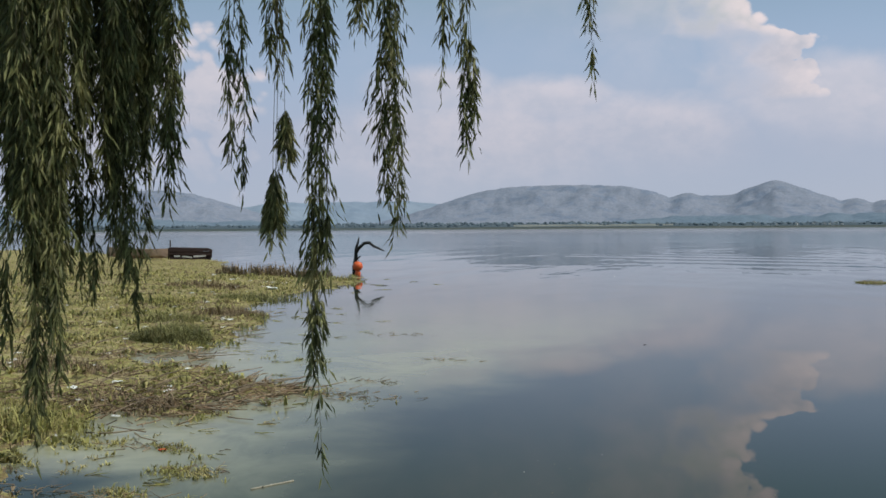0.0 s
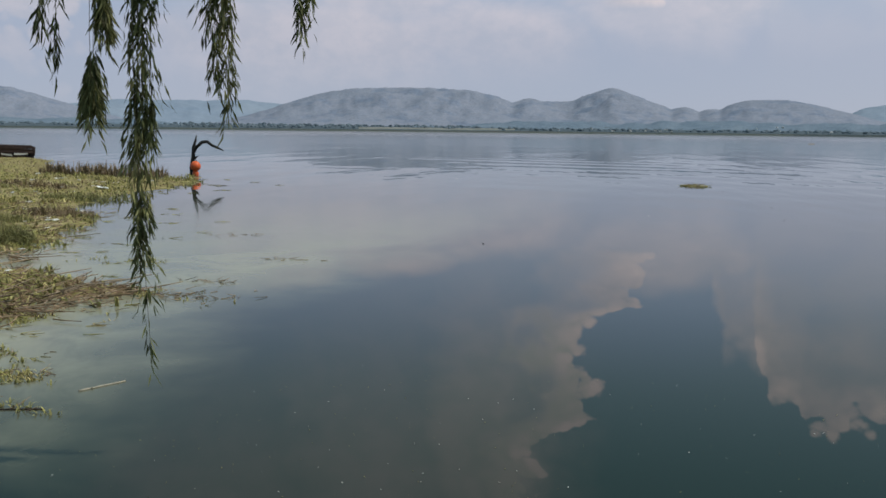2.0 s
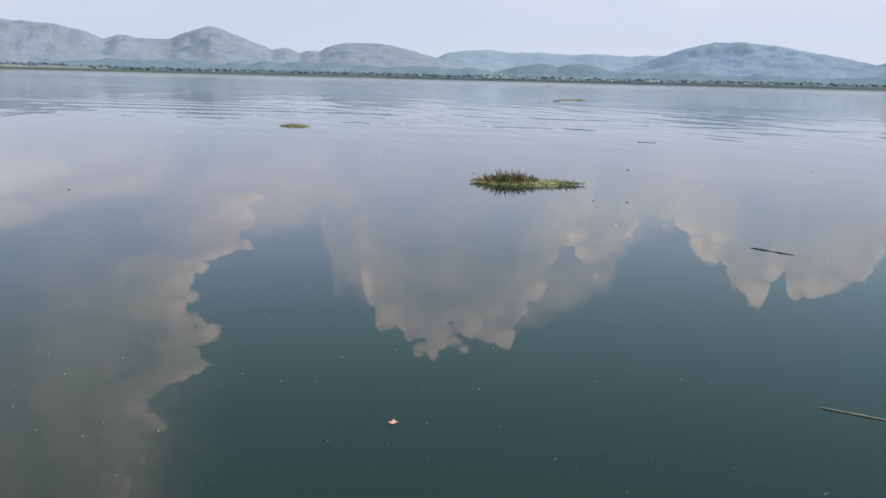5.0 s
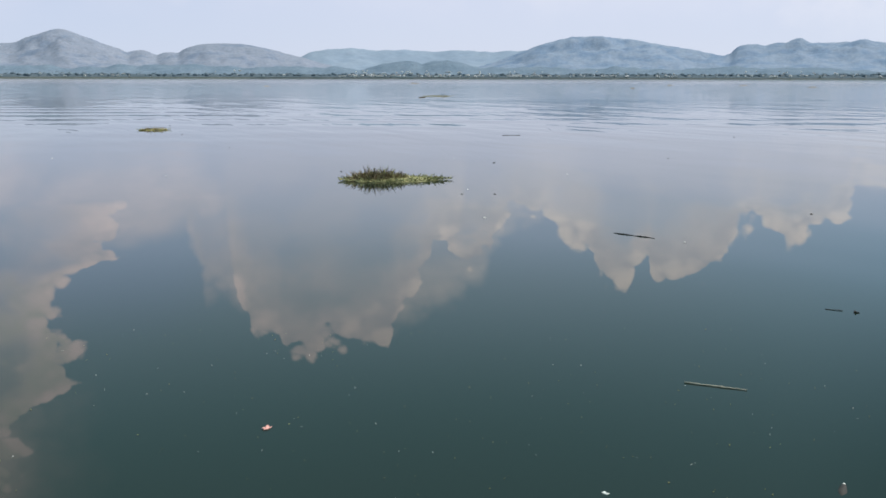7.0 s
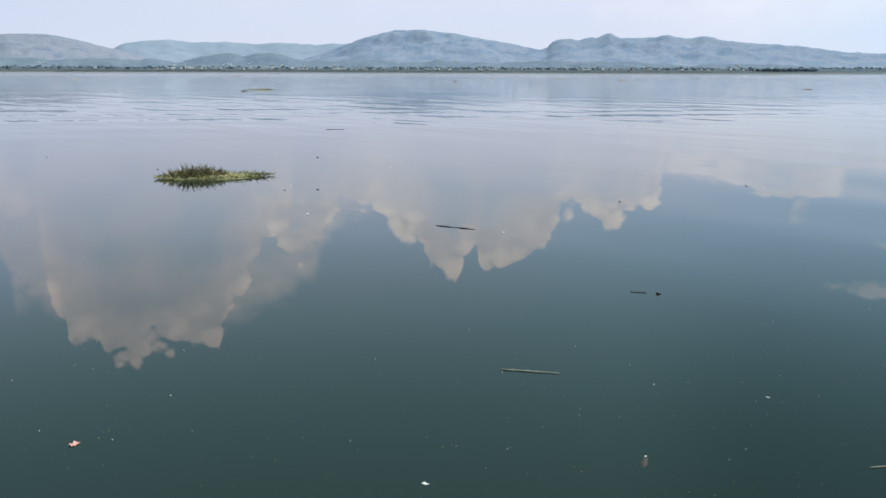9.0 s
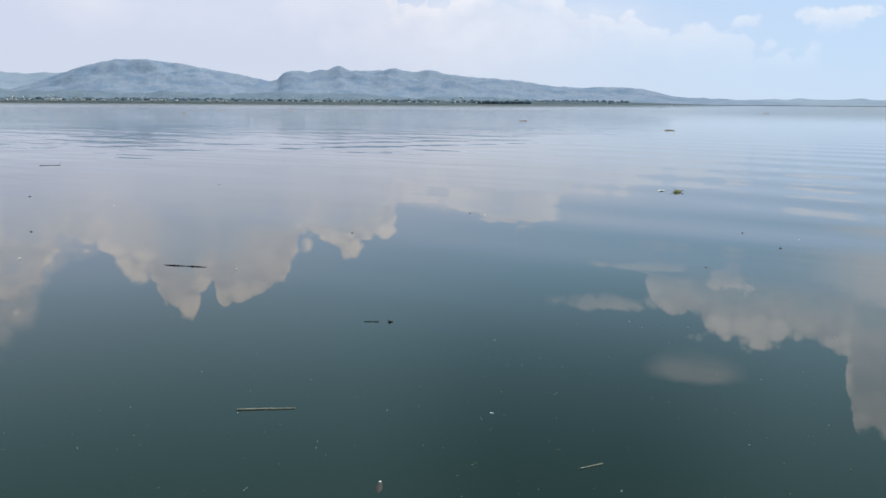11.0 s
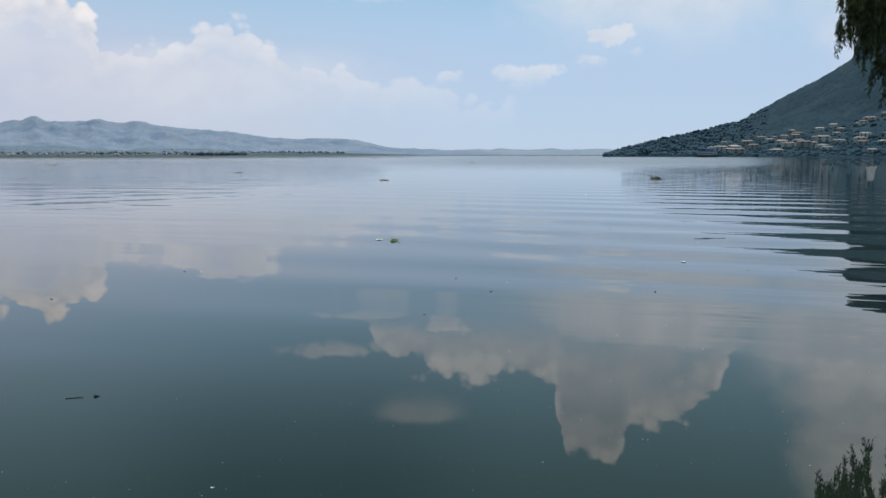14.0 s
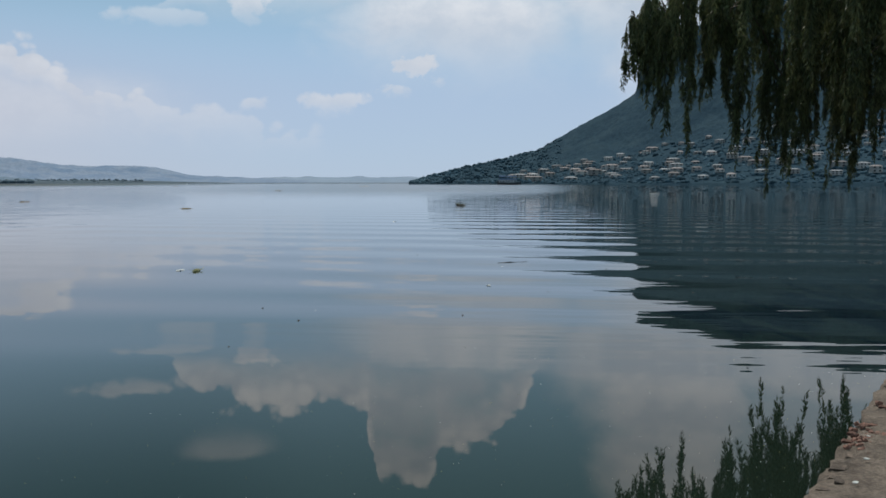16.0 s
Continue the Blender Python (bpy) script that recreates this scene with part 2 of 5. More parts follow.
# ---- materials ----
def material(name, colours, scale=4.0, rough=0.8, bump=0.0, bump_scale=40.0, fine=0.25, spread=0.0, metal=0.0, stretch=(1, 1, 1), through_light=0.0, span=0.4):
    """A surface whose colour wanders between the given ones at a large and a fine scale, and from piece to piece by spread."""
    m = bpy.data.materials.new(name)
    m.use_nodes = True
    t = m.node_tree
    skin = t.nodes["Principled BSDF"]
    place = node(t, "ShaderNodeTexCoord").outputs["Object"]
    mapped = node(t, "ShaderNodeMapping")
    t.links.new(place, mapped.inputs[0])
    mapped.inputs["Scale"].default_value = stretch
    big = noisy(t, mapped.outputs[0], scale, 5.0, 0.6)
    ramp = node(t, "ShaderNodeValToRGB")
    t.links.new(big, ramp.inputs[0])
    els = ramp.color_ramp.elements
    for i, c in enumerate(colours):
        pos = 0.5 - span / 2 + span * i / max(1, len(colours) - 1)
        if i < 2:
            els[i].position, els[i].color = pos, (*c, 1)
        else:
            els.new(pos).color = (*c, 1)
    small = noisy(t, mapped.outputs[0], scale * 9, 3.0, 0.6)
    col = mixed(t, fine, ramp.outputs[0], mixed(t, small, (0.15, 0.15, 0.15), (1.9, 1.9, 1.9)), "MULTIPLY")
    if spread:
        geo, info = node(t, "ShaderNodeNewGeometry"), node(t, "ShaderNodeObjectInfo")
        r = maths(t, "FRACT", maths(t, "ADD", geo.outputs["Random Per Island"], info.outputs["Random"]))
        v = remap(t, r, 0, 1, 1 - spread, 1 + spread)
        hsv = node(t, "ShaderNodeHueSaturation")
        t.links.new(col, hsv.inputs["Color"])
        t.links.new(v, hsv.inputs["Value"])
        col = hsv.outputs[0]
    t.links.new(col, skin.inputs["Base Color"])
    skin.inputs["Roughness"].default_value = rough
    skin.inputs["Metallic"].default_value = metal
    skin.inputs["Specular IOR Level"].default_value = 0.02 if rough > 0.94 else 0.35
    if bump:
        b = node(t, "ShaderNodeBump", i_Strength=0.6, i_Distance=bump)
        t.links.new(noisy(t, mapped.outputs[0], bump_scale, 6.0, 0.65), b.inputs["Height"])
        t.links.new(b.outputs[0], skin.inputs["Normal"])
    if through_light:
        thin = node(t, "ShaderNodeBsdfTranslucent")
        t.links.new(col, thin.inputs[0])
        both = node(t, "ShaderNodeMixShader", i_0=through_light)
        t.links.new(skin.outputs[0], both.inputs[1])
        t.links.new(thin.outputs[0], both.inputs[2])
        t.links.new(both.outputs[0], t.nodes["Material Output"].inputs[0])
    return m


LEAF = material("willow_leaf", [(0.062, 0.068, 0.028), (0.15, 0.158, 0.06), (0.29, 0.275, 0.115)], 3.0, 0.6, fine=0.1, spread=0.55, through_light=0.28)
# darker copy of the leaf, with the backlit crown's shade put into the colour
LEAF_SHADED = material("shaded_willow_leaf", [(0.040, 0.054, 0.022), (0.125, 0.138, 0.058)], 1.5, 0.6, fine=0.1, spread=0.55, through_light=0.25)
BARK = material("bark", [(0.06, 0.045, 0.035), (0.14, 0.11, 0.08)], 6.0, 0.9, 0.02, 30)
STEM = material("willow_stem", [(0.10, 0.09, 0.04), (0.2, 0.15, 0.08)], 20.0, 0.7)
MARSH = material("matted_weed", [(0.10, 0.088, 0.045), (0.33, 0.30, 0.115), (0.21, 0.145, 0.085), (0.31, 0.295, 0.105), (0.40, 0.32, 0.19), (0.15, 0.12, 0.062)], 2.2, 0.95, 0.06, 14, 1.0, span=0.3)
WEED = material("weed_blade", [(0.20, 0.19, 0.07), (0.38, 0.35, 0.125), (0.44, 0.345, 0.19)], 1.2, 0.8, fine=0.1, spread=0.55, through_light=0.25)
WEED_DARK = material("olive_weed", [(0.19, 0.19, 0.075), (0.34, 0.31, 0.14)], 2.0, 0.8, fine=0.1, spread=0.5, through_light=0.3)
DEAD = material("dead_stalk", [(0.13, 0.095, 0.058), (0.36, 0.265, 0.165)], 3.0, 0.85, fine=0.1, spread=0.45)
TWIG = material("red_brown_twig", [(0.13, 0.08, 0.05), (0.36, 0.25, 0.155)], 4.0, 0.8, fine=0.1, spread=0.55)
WRECK_WOOD = material("wet_reddish_wood", [(0.018, 0.010, 0.009), (0.062, 0.034, 0.028)], 5.0, 0.8, 0.01, 25, stretch=(1, 5, 5))
PALE_BOARD = material("pale_gap_board", [(0.42, 0.40, 0.38), (0.62, 0.6, 0.57)], 4.0, 0.85, 0.01, 25, stretch=(1, 6, 6))
BOAT_WOOD = material("sun_bleached_plank", [(0.26, 0.175, 0.12), (0.46, 0.33, 0.245)], 2.5, 0.85, 0.01, 25, stretch=(1, 6, 6))
PALE = material("floating_weed", [(0.20, 0.19, 0.085), (0.37, 0.35, 0.16), (0.47, 0.42, 0.24)], 6.0, 0.9, 0.02, 40, 0.7, spread=0.2, span=0.3)
LITTER = material("pale_litter", [(0.6, 0.6, 0.56), (0.8, 0.79, 0.76)], 5.0, 0.6, spread=0.2)
WOOD_DARK = material("wet_dark_wood", [(0.016, 0.012, 0.01), (0.05, 0.034, 0.028)], 5.0, 0.8, 0.01, 25, stretch=(1, 5, 5))
WOOD_PALE = material("bleached_reed", [(0.33, 0.29, 0.22), (0.5, 0.45, 0.35)], 12.0, 0.7, stretch=(1, 6, 6))
PLANK = material("weathered_plank", [(0.22, 0.17, 0.12), (0.36, 0.28, 0.2)], 4.0, 0.85, 0.01, 25, stretch=(1, 6, 6))
SNAG = material("blackened_branch", [(0.012, 0.012, 0.012), (0.04, 0.035, 0.03)], 8.0, 0.7, 0.01, 20)
ORANGE = material("orange_plastic", [(0.72, 0.11, 0.03), (0.8, 0.16, 0.05)], 3.0, 0.45, fine=0.1)
PINK = material("faded_pink_paper", [(0.6, 0.28, 0.24), (0.72, 0.4, 0.36)], 30.0, 0.7, fine=0.1)
STONE = material("quay_stone", [(0.07, 0.053, 0.041), (0.135, 0.10, 0.078), (0.20, 0.152, 0.122)], 14.0, 0.92, 0.02, 60, 0.7, spread=0.35, span=0.3)
BRICK = material("broken_red_brick", [(0.17, 0.085, 0.062), (0.27, 0.145, 0.11)], 12.0, 0.9, 0.01, 60, 0.6, spread=0.3)
CONCRETE = material("worn_concrete", [(0.075, 0.057, 0.045), (0.135, 0.104, 0.082), (0.20, 0.156, 0.125)], 4.0, 0.94, 0.05, 40, 1.0, span=0.4)
# the blue in the hill and foothill colours is air haze put into them
HILL = material("haze_tinted_scrub_hill", [(0.176, 0.212, 0.284), (0.205, 0.235, 0.306), (0.250, 0.268, 0.326), (0.222, 0.248, 0.314), (0.240, 0.260, 0.318)], 0.014, 0.95, 4.0, 0.04, 0.45, span=0.36)
HILL_HAZED = material("haze_tinted_distant_hill", [(0.160, 0.220, 0.315), (0.188, 0.244, 0.338), (0.240, 0.284, 0.362), (0.206, 0.258, 0.348)], 0.014, 0.95, 4.0, 0.04, 0.45, span=0.36)
FOOT = material("haze_tinted_foothill_bush", [(0.140, 0.188, 0.244), (0.160, 0.208, 0.266), (0.186, 0.232, 0.286)], 0.02, 0.95, 4.0, 0.06, 0.5, span=0.34)
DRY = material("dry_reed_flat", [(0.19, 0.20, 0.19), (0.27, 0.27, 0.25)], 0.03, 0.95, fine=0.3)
HILL_FAR = material("haze_tinted_far_hill", [(0.221, 0.278, 0.363), (0.27, 0.319, 0.392)], 0.004, 0.95, 6.0, 0.01, 0.2)
# scrub, slope and far trees carry the distance haze in their blue-grey base colour
SHORE = material("haze_tinted_lakeside_scrub", [(0.105, 0.138, 0.168), (0.145, 0.178, 0.205)], 0.02, 0.95, fine=0.3, spread=0.25)
FOREST = material("haze_tinted_wooded_slope", [(0.023, 0.047, 0.068), (0.030, 0.057, 0.078), (0.040, 0.069, 0.088)], 0.03, 0.95, 1.5, 0.15, 0.6)
TREE_FAR = material("haze_tinted_hillside_tree", [(0.042, 0.078, 0.106), (0.062, 0.100, 0.126)], 0.012, 0.95, fine=0.15, spread=0.3)
WALL = material("rendered_house_wall", [(0.26, 0.245, 0.24), (0.46, 0.43, 0.41)], 0.1, 0.85, fine=0.1, spread=0.3)
ROOF_RED = material("clay_tile_roof", [(0.20, 0.165, 0.158), (0.30, 0.255, 0.248)], 0.5, 0.85, fine=0.2, spread=0.35)
ROOF_GREY = material("grey_sheet_roof", [(0.16, 0.165, 0.18), (0.27, 0.275, 0.29)], 0.5, 0.75, fine=0.1, spread=0.4)
TOWN_WALL = material("whitewashed_wall", [(0.66, 0.65, 0.64), (0.82, 0.81, 0.79)], 0.1, 0.85, fine=0.1, spread=0.2)
TOWN_ROOF = material("pale_town_roof", [(0.36, 0.33, 0.33), (0.52, 0.50, 0.50)], 0.1, 0.85, fine=0.1, spread=0.4)
GLASS_DARK = material("dark_window", [(0.02, 0.025, 0.03), (0.04, 0.045, 0.05)], 0.5, 0.2, fine=0.0)
WHITE = material("grey_boat_paint", [(0.5, 0.53, 0.58), (0.6, 0.62, 0.65)], 0.5, 0.6, fine=0.1)
BOAT_BLUE = material("blue_boat_paint", [(0.20, 0.28, 0.46), (0.27, 0.35, 0.54)], 0.5, 0.6, fine=0.1)
HULL = material("dark_hull_paint", [(0.04, 0.05, 0.06), (0.07, 0.08, 0.09)], 0.5, 0.5, fine=0.1)

# water: still near the quay, rippled farther out, with a milky film along the weedy shore
WATER = bpy.data.materials.new("lake_water")
WATER.use_nodes = True
t = WATER.node_tree
skin = t.nodes["Principled BSDF"]
place = node(t, "ShaderNodeTexCoord").outputs["Object"]
xyz = node(t, "ShaderNodeSeparateXYZ")
t.links.new(place, xyz.inputs[0])
ragged = maths(t, "MULTIPLY", maths(t, "SUBTRACT", noisy(t, place, 0.5, 5.0, 0.6), 0.5), 2.4)
side = maths(t, "SUBTRACT", maths(t, "MULTIPLY_ADD", maths(t, "MAXIMUM", maths(t, "SUBTRACT", xyz.outputs[1], 9.0), 0.0), 0.28, -3.8), xyz.outputs[0])
front = maths(t, "MULTIPLY", maths(t, "SUBTRACT", xyz.outputs[1], 5.5), 1.0)
inside = maths(t, "ADD", maths(t, "MINIMUM", side, front), ragged)
thinning = maths(t, "MULTIPLY", remap(t, xyz.outputs[1], 8, 27, 0.9, 0.1), remap(t, noisy(t, place, 0.9, 5.0, 0.65, 0.8), 0.3, 0.6, 0.6, 1.0))
corner = maths(t, "MAXIMUM", maths(t, "ADD", xyz.outputs[0], 4.7), maths(t, "SUBTRACT", xyz.outputs[1], 6.3))
film = maths(t, "MULTIPLY", maths(t, "MULTIPLY", remap(t, inside, -1.3, 1.5), thinning), remap(t, maths(t, "ADD", corner, maths(t, "MULTIPLY", ragged, 0.3)), -0.3, 0.4))
murk = mixed(t, noisy(t, place, 0.08, 3.0), (0.009, 0.0155, 0.0105), (0.012, 0.020, 0.0145))
t.links.new(mixed(t, film, murk, (0.36, 0.355, 0.24)), skin.inputs["Base Color"])
skin.inputs["IOR"].default_value = 1.333
swell_map = node(t, "ShaderNodeMapping")
t.links.new(place, swell_map.inputs[0])
swell_map.inputs["Rotation"].default_value = (0, 0, radians(7))
bands = node(t, "ShaderNodeTexWave", i_Scale=0.088, i_Distortion=2.6, i_Detail=2.5, i_Detail_Scale=0.9, i_Detail_Roughness=0.45)
t.links.new(swell_map.outputs[0], bands.inputs["Vector"])
swell = bands.outputs["Fac"]
chop_map = node(t, "ShaderNodeMapping")
t.links.new(place, chop_map.inputs[0])
chop_map.inputs["Rotation"].default_value = (0, 0, radians(62))
chop_map.inputs["Scale"].default_value = (0.42, 0.12, 1)
chop = noisy(t, chop_map.outputs[0], 1.0, 3.0, 0.5)
fine_chop = noisy(t, chop_map.outputs[0], 4.5, 3.0, 0.6)
away = node(t, "ShaderNodeVectorMath", op="LENGTH")
t.links.new(place, away.inputs[0])
far_off = away.outputs["Value"]
# the wind reaches the open lake, not the lee under the headland
windward = remap(t, maths(t, "DIVIDE", maths(t, "SUBTRACT", xyz.outputs[1], maths(t, "MULTIPLY", xyz.outputs[0], 0.32)), far_off), -0.2, 0.4)
open_water = remap(t, far_off, 14, 34)
patches = remap(t, noisy(t, place, 0.02, 2.0, 0.5), 0.36, 0.6, 0.35, 1.0)
relief = maths(t, "ADD", maths(t, "MULTIPLY", swell, maths(t, "MULTIPLY", maths(t, "MULTIPLY", remap(t, far_off, 8.0, 16, 0.0, 0.021), remap(t, far_off, 45, 150, 1.0, 0.2)), remap(t, maths(t, "SUBTRACT", xyz.outputs[1], maths(t, "MULTIPLY", xyz.outputs[0], 0.1)), -3, 8, 1.0, 0.22))),
               maths(t, "MULTIPLY", maths(t, "MULTIPLY", chop, maths(t, "MULTIPLY", open_water, patches)), maths(t, "MULTIPLY_ADD", windward, 0.06, 0.012)))
relief = maths(t, "ADD", relief, maths(t, "MULTIPLY", maths(t, "MULTIPLY", fine_chop, remap(t, far_off, 40, 160)), maths(t, "MULTIPLY", windward, 0.05)))
roll_map = node(t, "ShaderNodeMapping")
t.links.new(place, roll_map.inputs[0])
roll_map.inputs["Rotation"].default_value = (0, 0, radians(20))
roll_map.inputs["Scale"].default_value = (0.2, 0.09, 1)
relief = maths(t, "ADD", relief, maths(t, "MULTIPLY", noisy(t, roll_map.outputs[0], 1.0, 2.0, 0.4), maths(t, "MULTIPLY", remap(t, far_off, 3, 12, 0.004, 0.026), remap(t, maths(t, "DIVIDE", maths(t, "SUBTRACT", xyz.outputs[0], maths(t, "MULTIPLY", xyz.outputs[1], 1.2)), far_off), -0.1, 0.5, 1.0, 0.45))))
# thin blades of ripple under the headland
blade_map = node(t, "ShaderNodeMapping")
t.links.new(place, blade_map.inputs[0])
blade_map.inputs["Rotation"].default_value = (0, 0, radians(7))
blade_map.inputs["Scale"].default_value = (0.75, 0.13, 1)
blade_size = maths(t, "MULTIPLY", maths(t, "MULTIPLY", remap(t, far_off, 9, 13), remap(t, far_off, 25, 90, 1.0, 1.9)), remap(t, maths(t, "SUBTRACT", xyz.outputs[1], maths(t, "MULTIPLY", xyz.outputs[0], 0.1)), -2, 5, 0.016, 0.0))
relief = maths(t, "ADD", relief, maths(t, "MULTIPLY", noisy(t, blade_map.outputs[0], 1.0, 3.0, 0.55), blade_size))
# a train of low waves runs in from the open lake
train_map = node(t, "ShaderNodeMapping")
t.links.new(place, train_map.inputs[0])
train_map.inputs["Rotation"].default_value = (0, 0, radians(-66))
train = node(t, "ShaderNodeTexWave", i_Scale=0.075, i_Distortion=2.6, i_Detail=2.0, i_Detail_Scale=0.7, i_Detail_Roughness=0.5)
t.links.new(train_map.outputs[0], train.inputs["Vector"])
stretches = remap(t, noisy(t, place, 0.03, 2.0, 0.5), 0.47, 0.6, 0.06, 1.0)
train_size = maths(t, "MULTIPLY", maths(t, "MULTIPLY", remap(t, far_off, 20, 38), remap(t, far_off, 110, 260, 1.0, 0.3)), maths(t, "MULTIPLY", maths(t, "MULTIPLY", windward, stretches), 0.017))
relief = maths(t, "ADD", relief, maths(t, "MULTIPLY", train.outputs["Fac"], train_size))
lee = maths(t, "MULTIPLY", maths(t, "SUBTRACT", 1.0, windward), maths(t, "MULTIPLY", remap(t, maths(t, "DIVIDE", maths(t, "SUBTRACT", xyz.outputs[1], maths(t, "MULTIPLY", xyz.outputs[0], 0.32)), far_off), -0.43, -0.30), remap(t, far_off, 50, 240, 0.0, 0.2)))
ruffled = maths(t, "MAXIMUM", lee, maths(t, "MULTIPLY", windward, maths(t, "ADD", remap(t, far_off, 60, 400, 0.0, 0.14), remap(t, far_off, 300, 1100, 0.0, 0.52))))
t.links.new(maths(t, "MAXIMUM", maths(t, "MULTIPLY", film, 0.25), ruffled), skin.inputs["Roughness"])
wb = node(t, "ShaderNodeBump", i_Strength=1.0, i_Distance=1.0)
t.links.new(relief, wb.inputs["Height"])
t.links.new(wb.outputs[0], skin.inputs["Normal"])


# ---- building helpers ----
def mesh_from(name, verts, faces, mat, smooth=False):
    me = bpy.data.meshes.new(name)
    me.from_pydata([tuple(v) for v in verts], [], faces)
    me.materials.append(mat)
    if smooth:
        me.polygons.foreach_set("use_smooth", [True] * len(me.polygons))
    me.update()
    return me


def part(name, bm, mat, parent, label=""):
    """Links a bmesh, or a ready mesh, as one mesh object under a thing or a part."""
    if isinstance(bm, bmesh.types.BMesh):
        me = bpy.data.meshes.new(name)
        bm.to_mesh(me)
        bm.free()
        me.materials.append(mat)
    else:
        me = bm
    ob = new(name, me)
    ob.parent = parent
    if label:
        ob["label"] = label
    return ob


def thing(name, m, label, category, group=""):
    ob = new(name)
    ob.empty_display_size = 0.2
    ob.matrix_world = m
    return tagged(ob, label, category, group)


def box(bm, size, m=Matrix(), bevel=0.0, rough=0.0, seed=0):
    made = bmesh.ops.create_cube(bm, size=1.0)["verts"]
    r = random.Random(seed)
    for v in made:
        v.co = Vector((v.co.x * size[0], v.co.y * size[1], v.co.z * size[2]))
    edges = list({ed for v in made for ed in v.link_edges})
    if bevel:
        made = [v for v in bmesh.ops.bevel(bm, geom=edges, offset=bevel, segments=1, affect="EDGES")["verts"]]
    for v in made:
        if rough:
            v.co += Vector((r.uniform(-rough, rough), r.uniform(-rough, rough), r.uniform(-rough, rough)))
        v.co = m @ v.co
    return bm


def tube(points, radii, sides=6, cap=True):
    """Vertices and faces of a round tube through the points, with a radius at each."""
    verts, faces = [], []
    pts = [Vector(p) for p in points]
    for i, p in enumerate(pts):
        way = (pts[min(i + 1, len(pts) - 1)] - pts[max(i - 1, 0)]).normalized()
        u = way.orthogonal().normalized() if abs(way.z) > 0.95 else way.cross(Vector((0, 0, 1))).normalized()
        w = way.cross(u)
        for k in range(sides):
            an = 2 * math.pi * k / sides
            verts.append(p + (u * math.cos(an) + w * math.sin(an)) * radii[i])
    for i in range(len(pts) - 1):
        for k in range(sides):
            a0, b0 = i * sides + k, i * sides + (k + 1) % sides
            faces.append((a0, b0, b0 + sides, a0 + sides))
    if cap:
        faces.append(tuple(range(sides))[::-1])
        faces.append(tuple(range(len(verts) - sides, len(verts))))
    return verts, faces


def smooth_step(x, lo, hi):
    s = min(1.0, max(0.0, (x - lo) / (hi - lo)))
    return s * s * (3 - 2 * s)


def wave(x, y, scale, seed=0.0):
    return noise.fractal(Vector((x * scale, y * scale, seed)), 1.0, 2.0, 5)


def polar(az, d, z=0.0):
    an = radians(az)
    return Vector((math.sin(an) * d, math.cos(an) * d, z))


# ---- setting: water, hills, far shore ----
rings = [0, 4, 9, 16, 30, 60, 120, 260, 600, 1400, 2800, 4600]
verts, faces = [Vector((0, 0, 0))], []
for r in rings[1:]:
    verts += [polar(i * 5, r) for i in range(72)]
for i in range(72):
    faces.append((0, 1 + (i + 1) % 72, 1 + i))
    for k in range(len(rings) - 2):
        a0, b0 = 1 + k * 72 + i, 1 + k * 72 + (i + 1) % 72
        faces.append((a0, b0, b0 + 72, a0 + 72))
tagged(new("water", mesh_from("water", verts, faces, WATER, True)), "calm murky green lake water mirroring clouds", "water", kind="structure")

# hills: azimuth of the top, height in degrees, widths to both sides, and how flat the top is
LAKE_HILLS = [
    (-33.0, 2.33, 8, 6.5, 2.0, 2.0), (-8.2, 2.58, 9, 8.2, 3.0, 4.3), (-0.3, 1.98, 2.5, 2.6, 2, 2), (4.67, 2.66, 5.3, 4.9, 1.35, 1.4), (1.4, 1.84, 3.2, 3.0, 4, 4), (11.0, 1.42, 2.2, 2.4, 3, 3),
    (9.0, 1.55, 2, 1.9, 2, 2), (14.7, 1.95, 4.6, 5.4, 4.3, 1.65), (36.1, 2.46, 5.8, 10.4, 2.2, 1.6),
    (45.6, 1.93, 1.6, 3, 4, 2), (48.2, 2.11, 2.2, 2.0, 2, 2), (51.4, 2.15, 1.8, 2.2, 2, 2), (53.6, 2.07, 2.0, 2.6, 2, 2), (51.3, 2.0, 9, 14.5, 4, 1.6), (64, 1.05, 5, 5, 3, 4),
]
FAR_HILLS = [(-21, 1.62, 9, 9, 6, 6), (20.6, 1.68, 3, 4, 4, 4), (27, 1.6, 9, 9, 8, 8), (70, 0.36, 16, 18, 8, 8), (-48, 1.5, 12, 12, 4, 4)]


def skyline(hills, az):
    best = 0.0
    for c, h, wl, wr, pl, pr in hills:
        d = az - c
        best = max(best, h * math.exp(-(abs(d) / (wl if d < 0 else wr)) ** (pl if d < 0 else pr)))
    return best


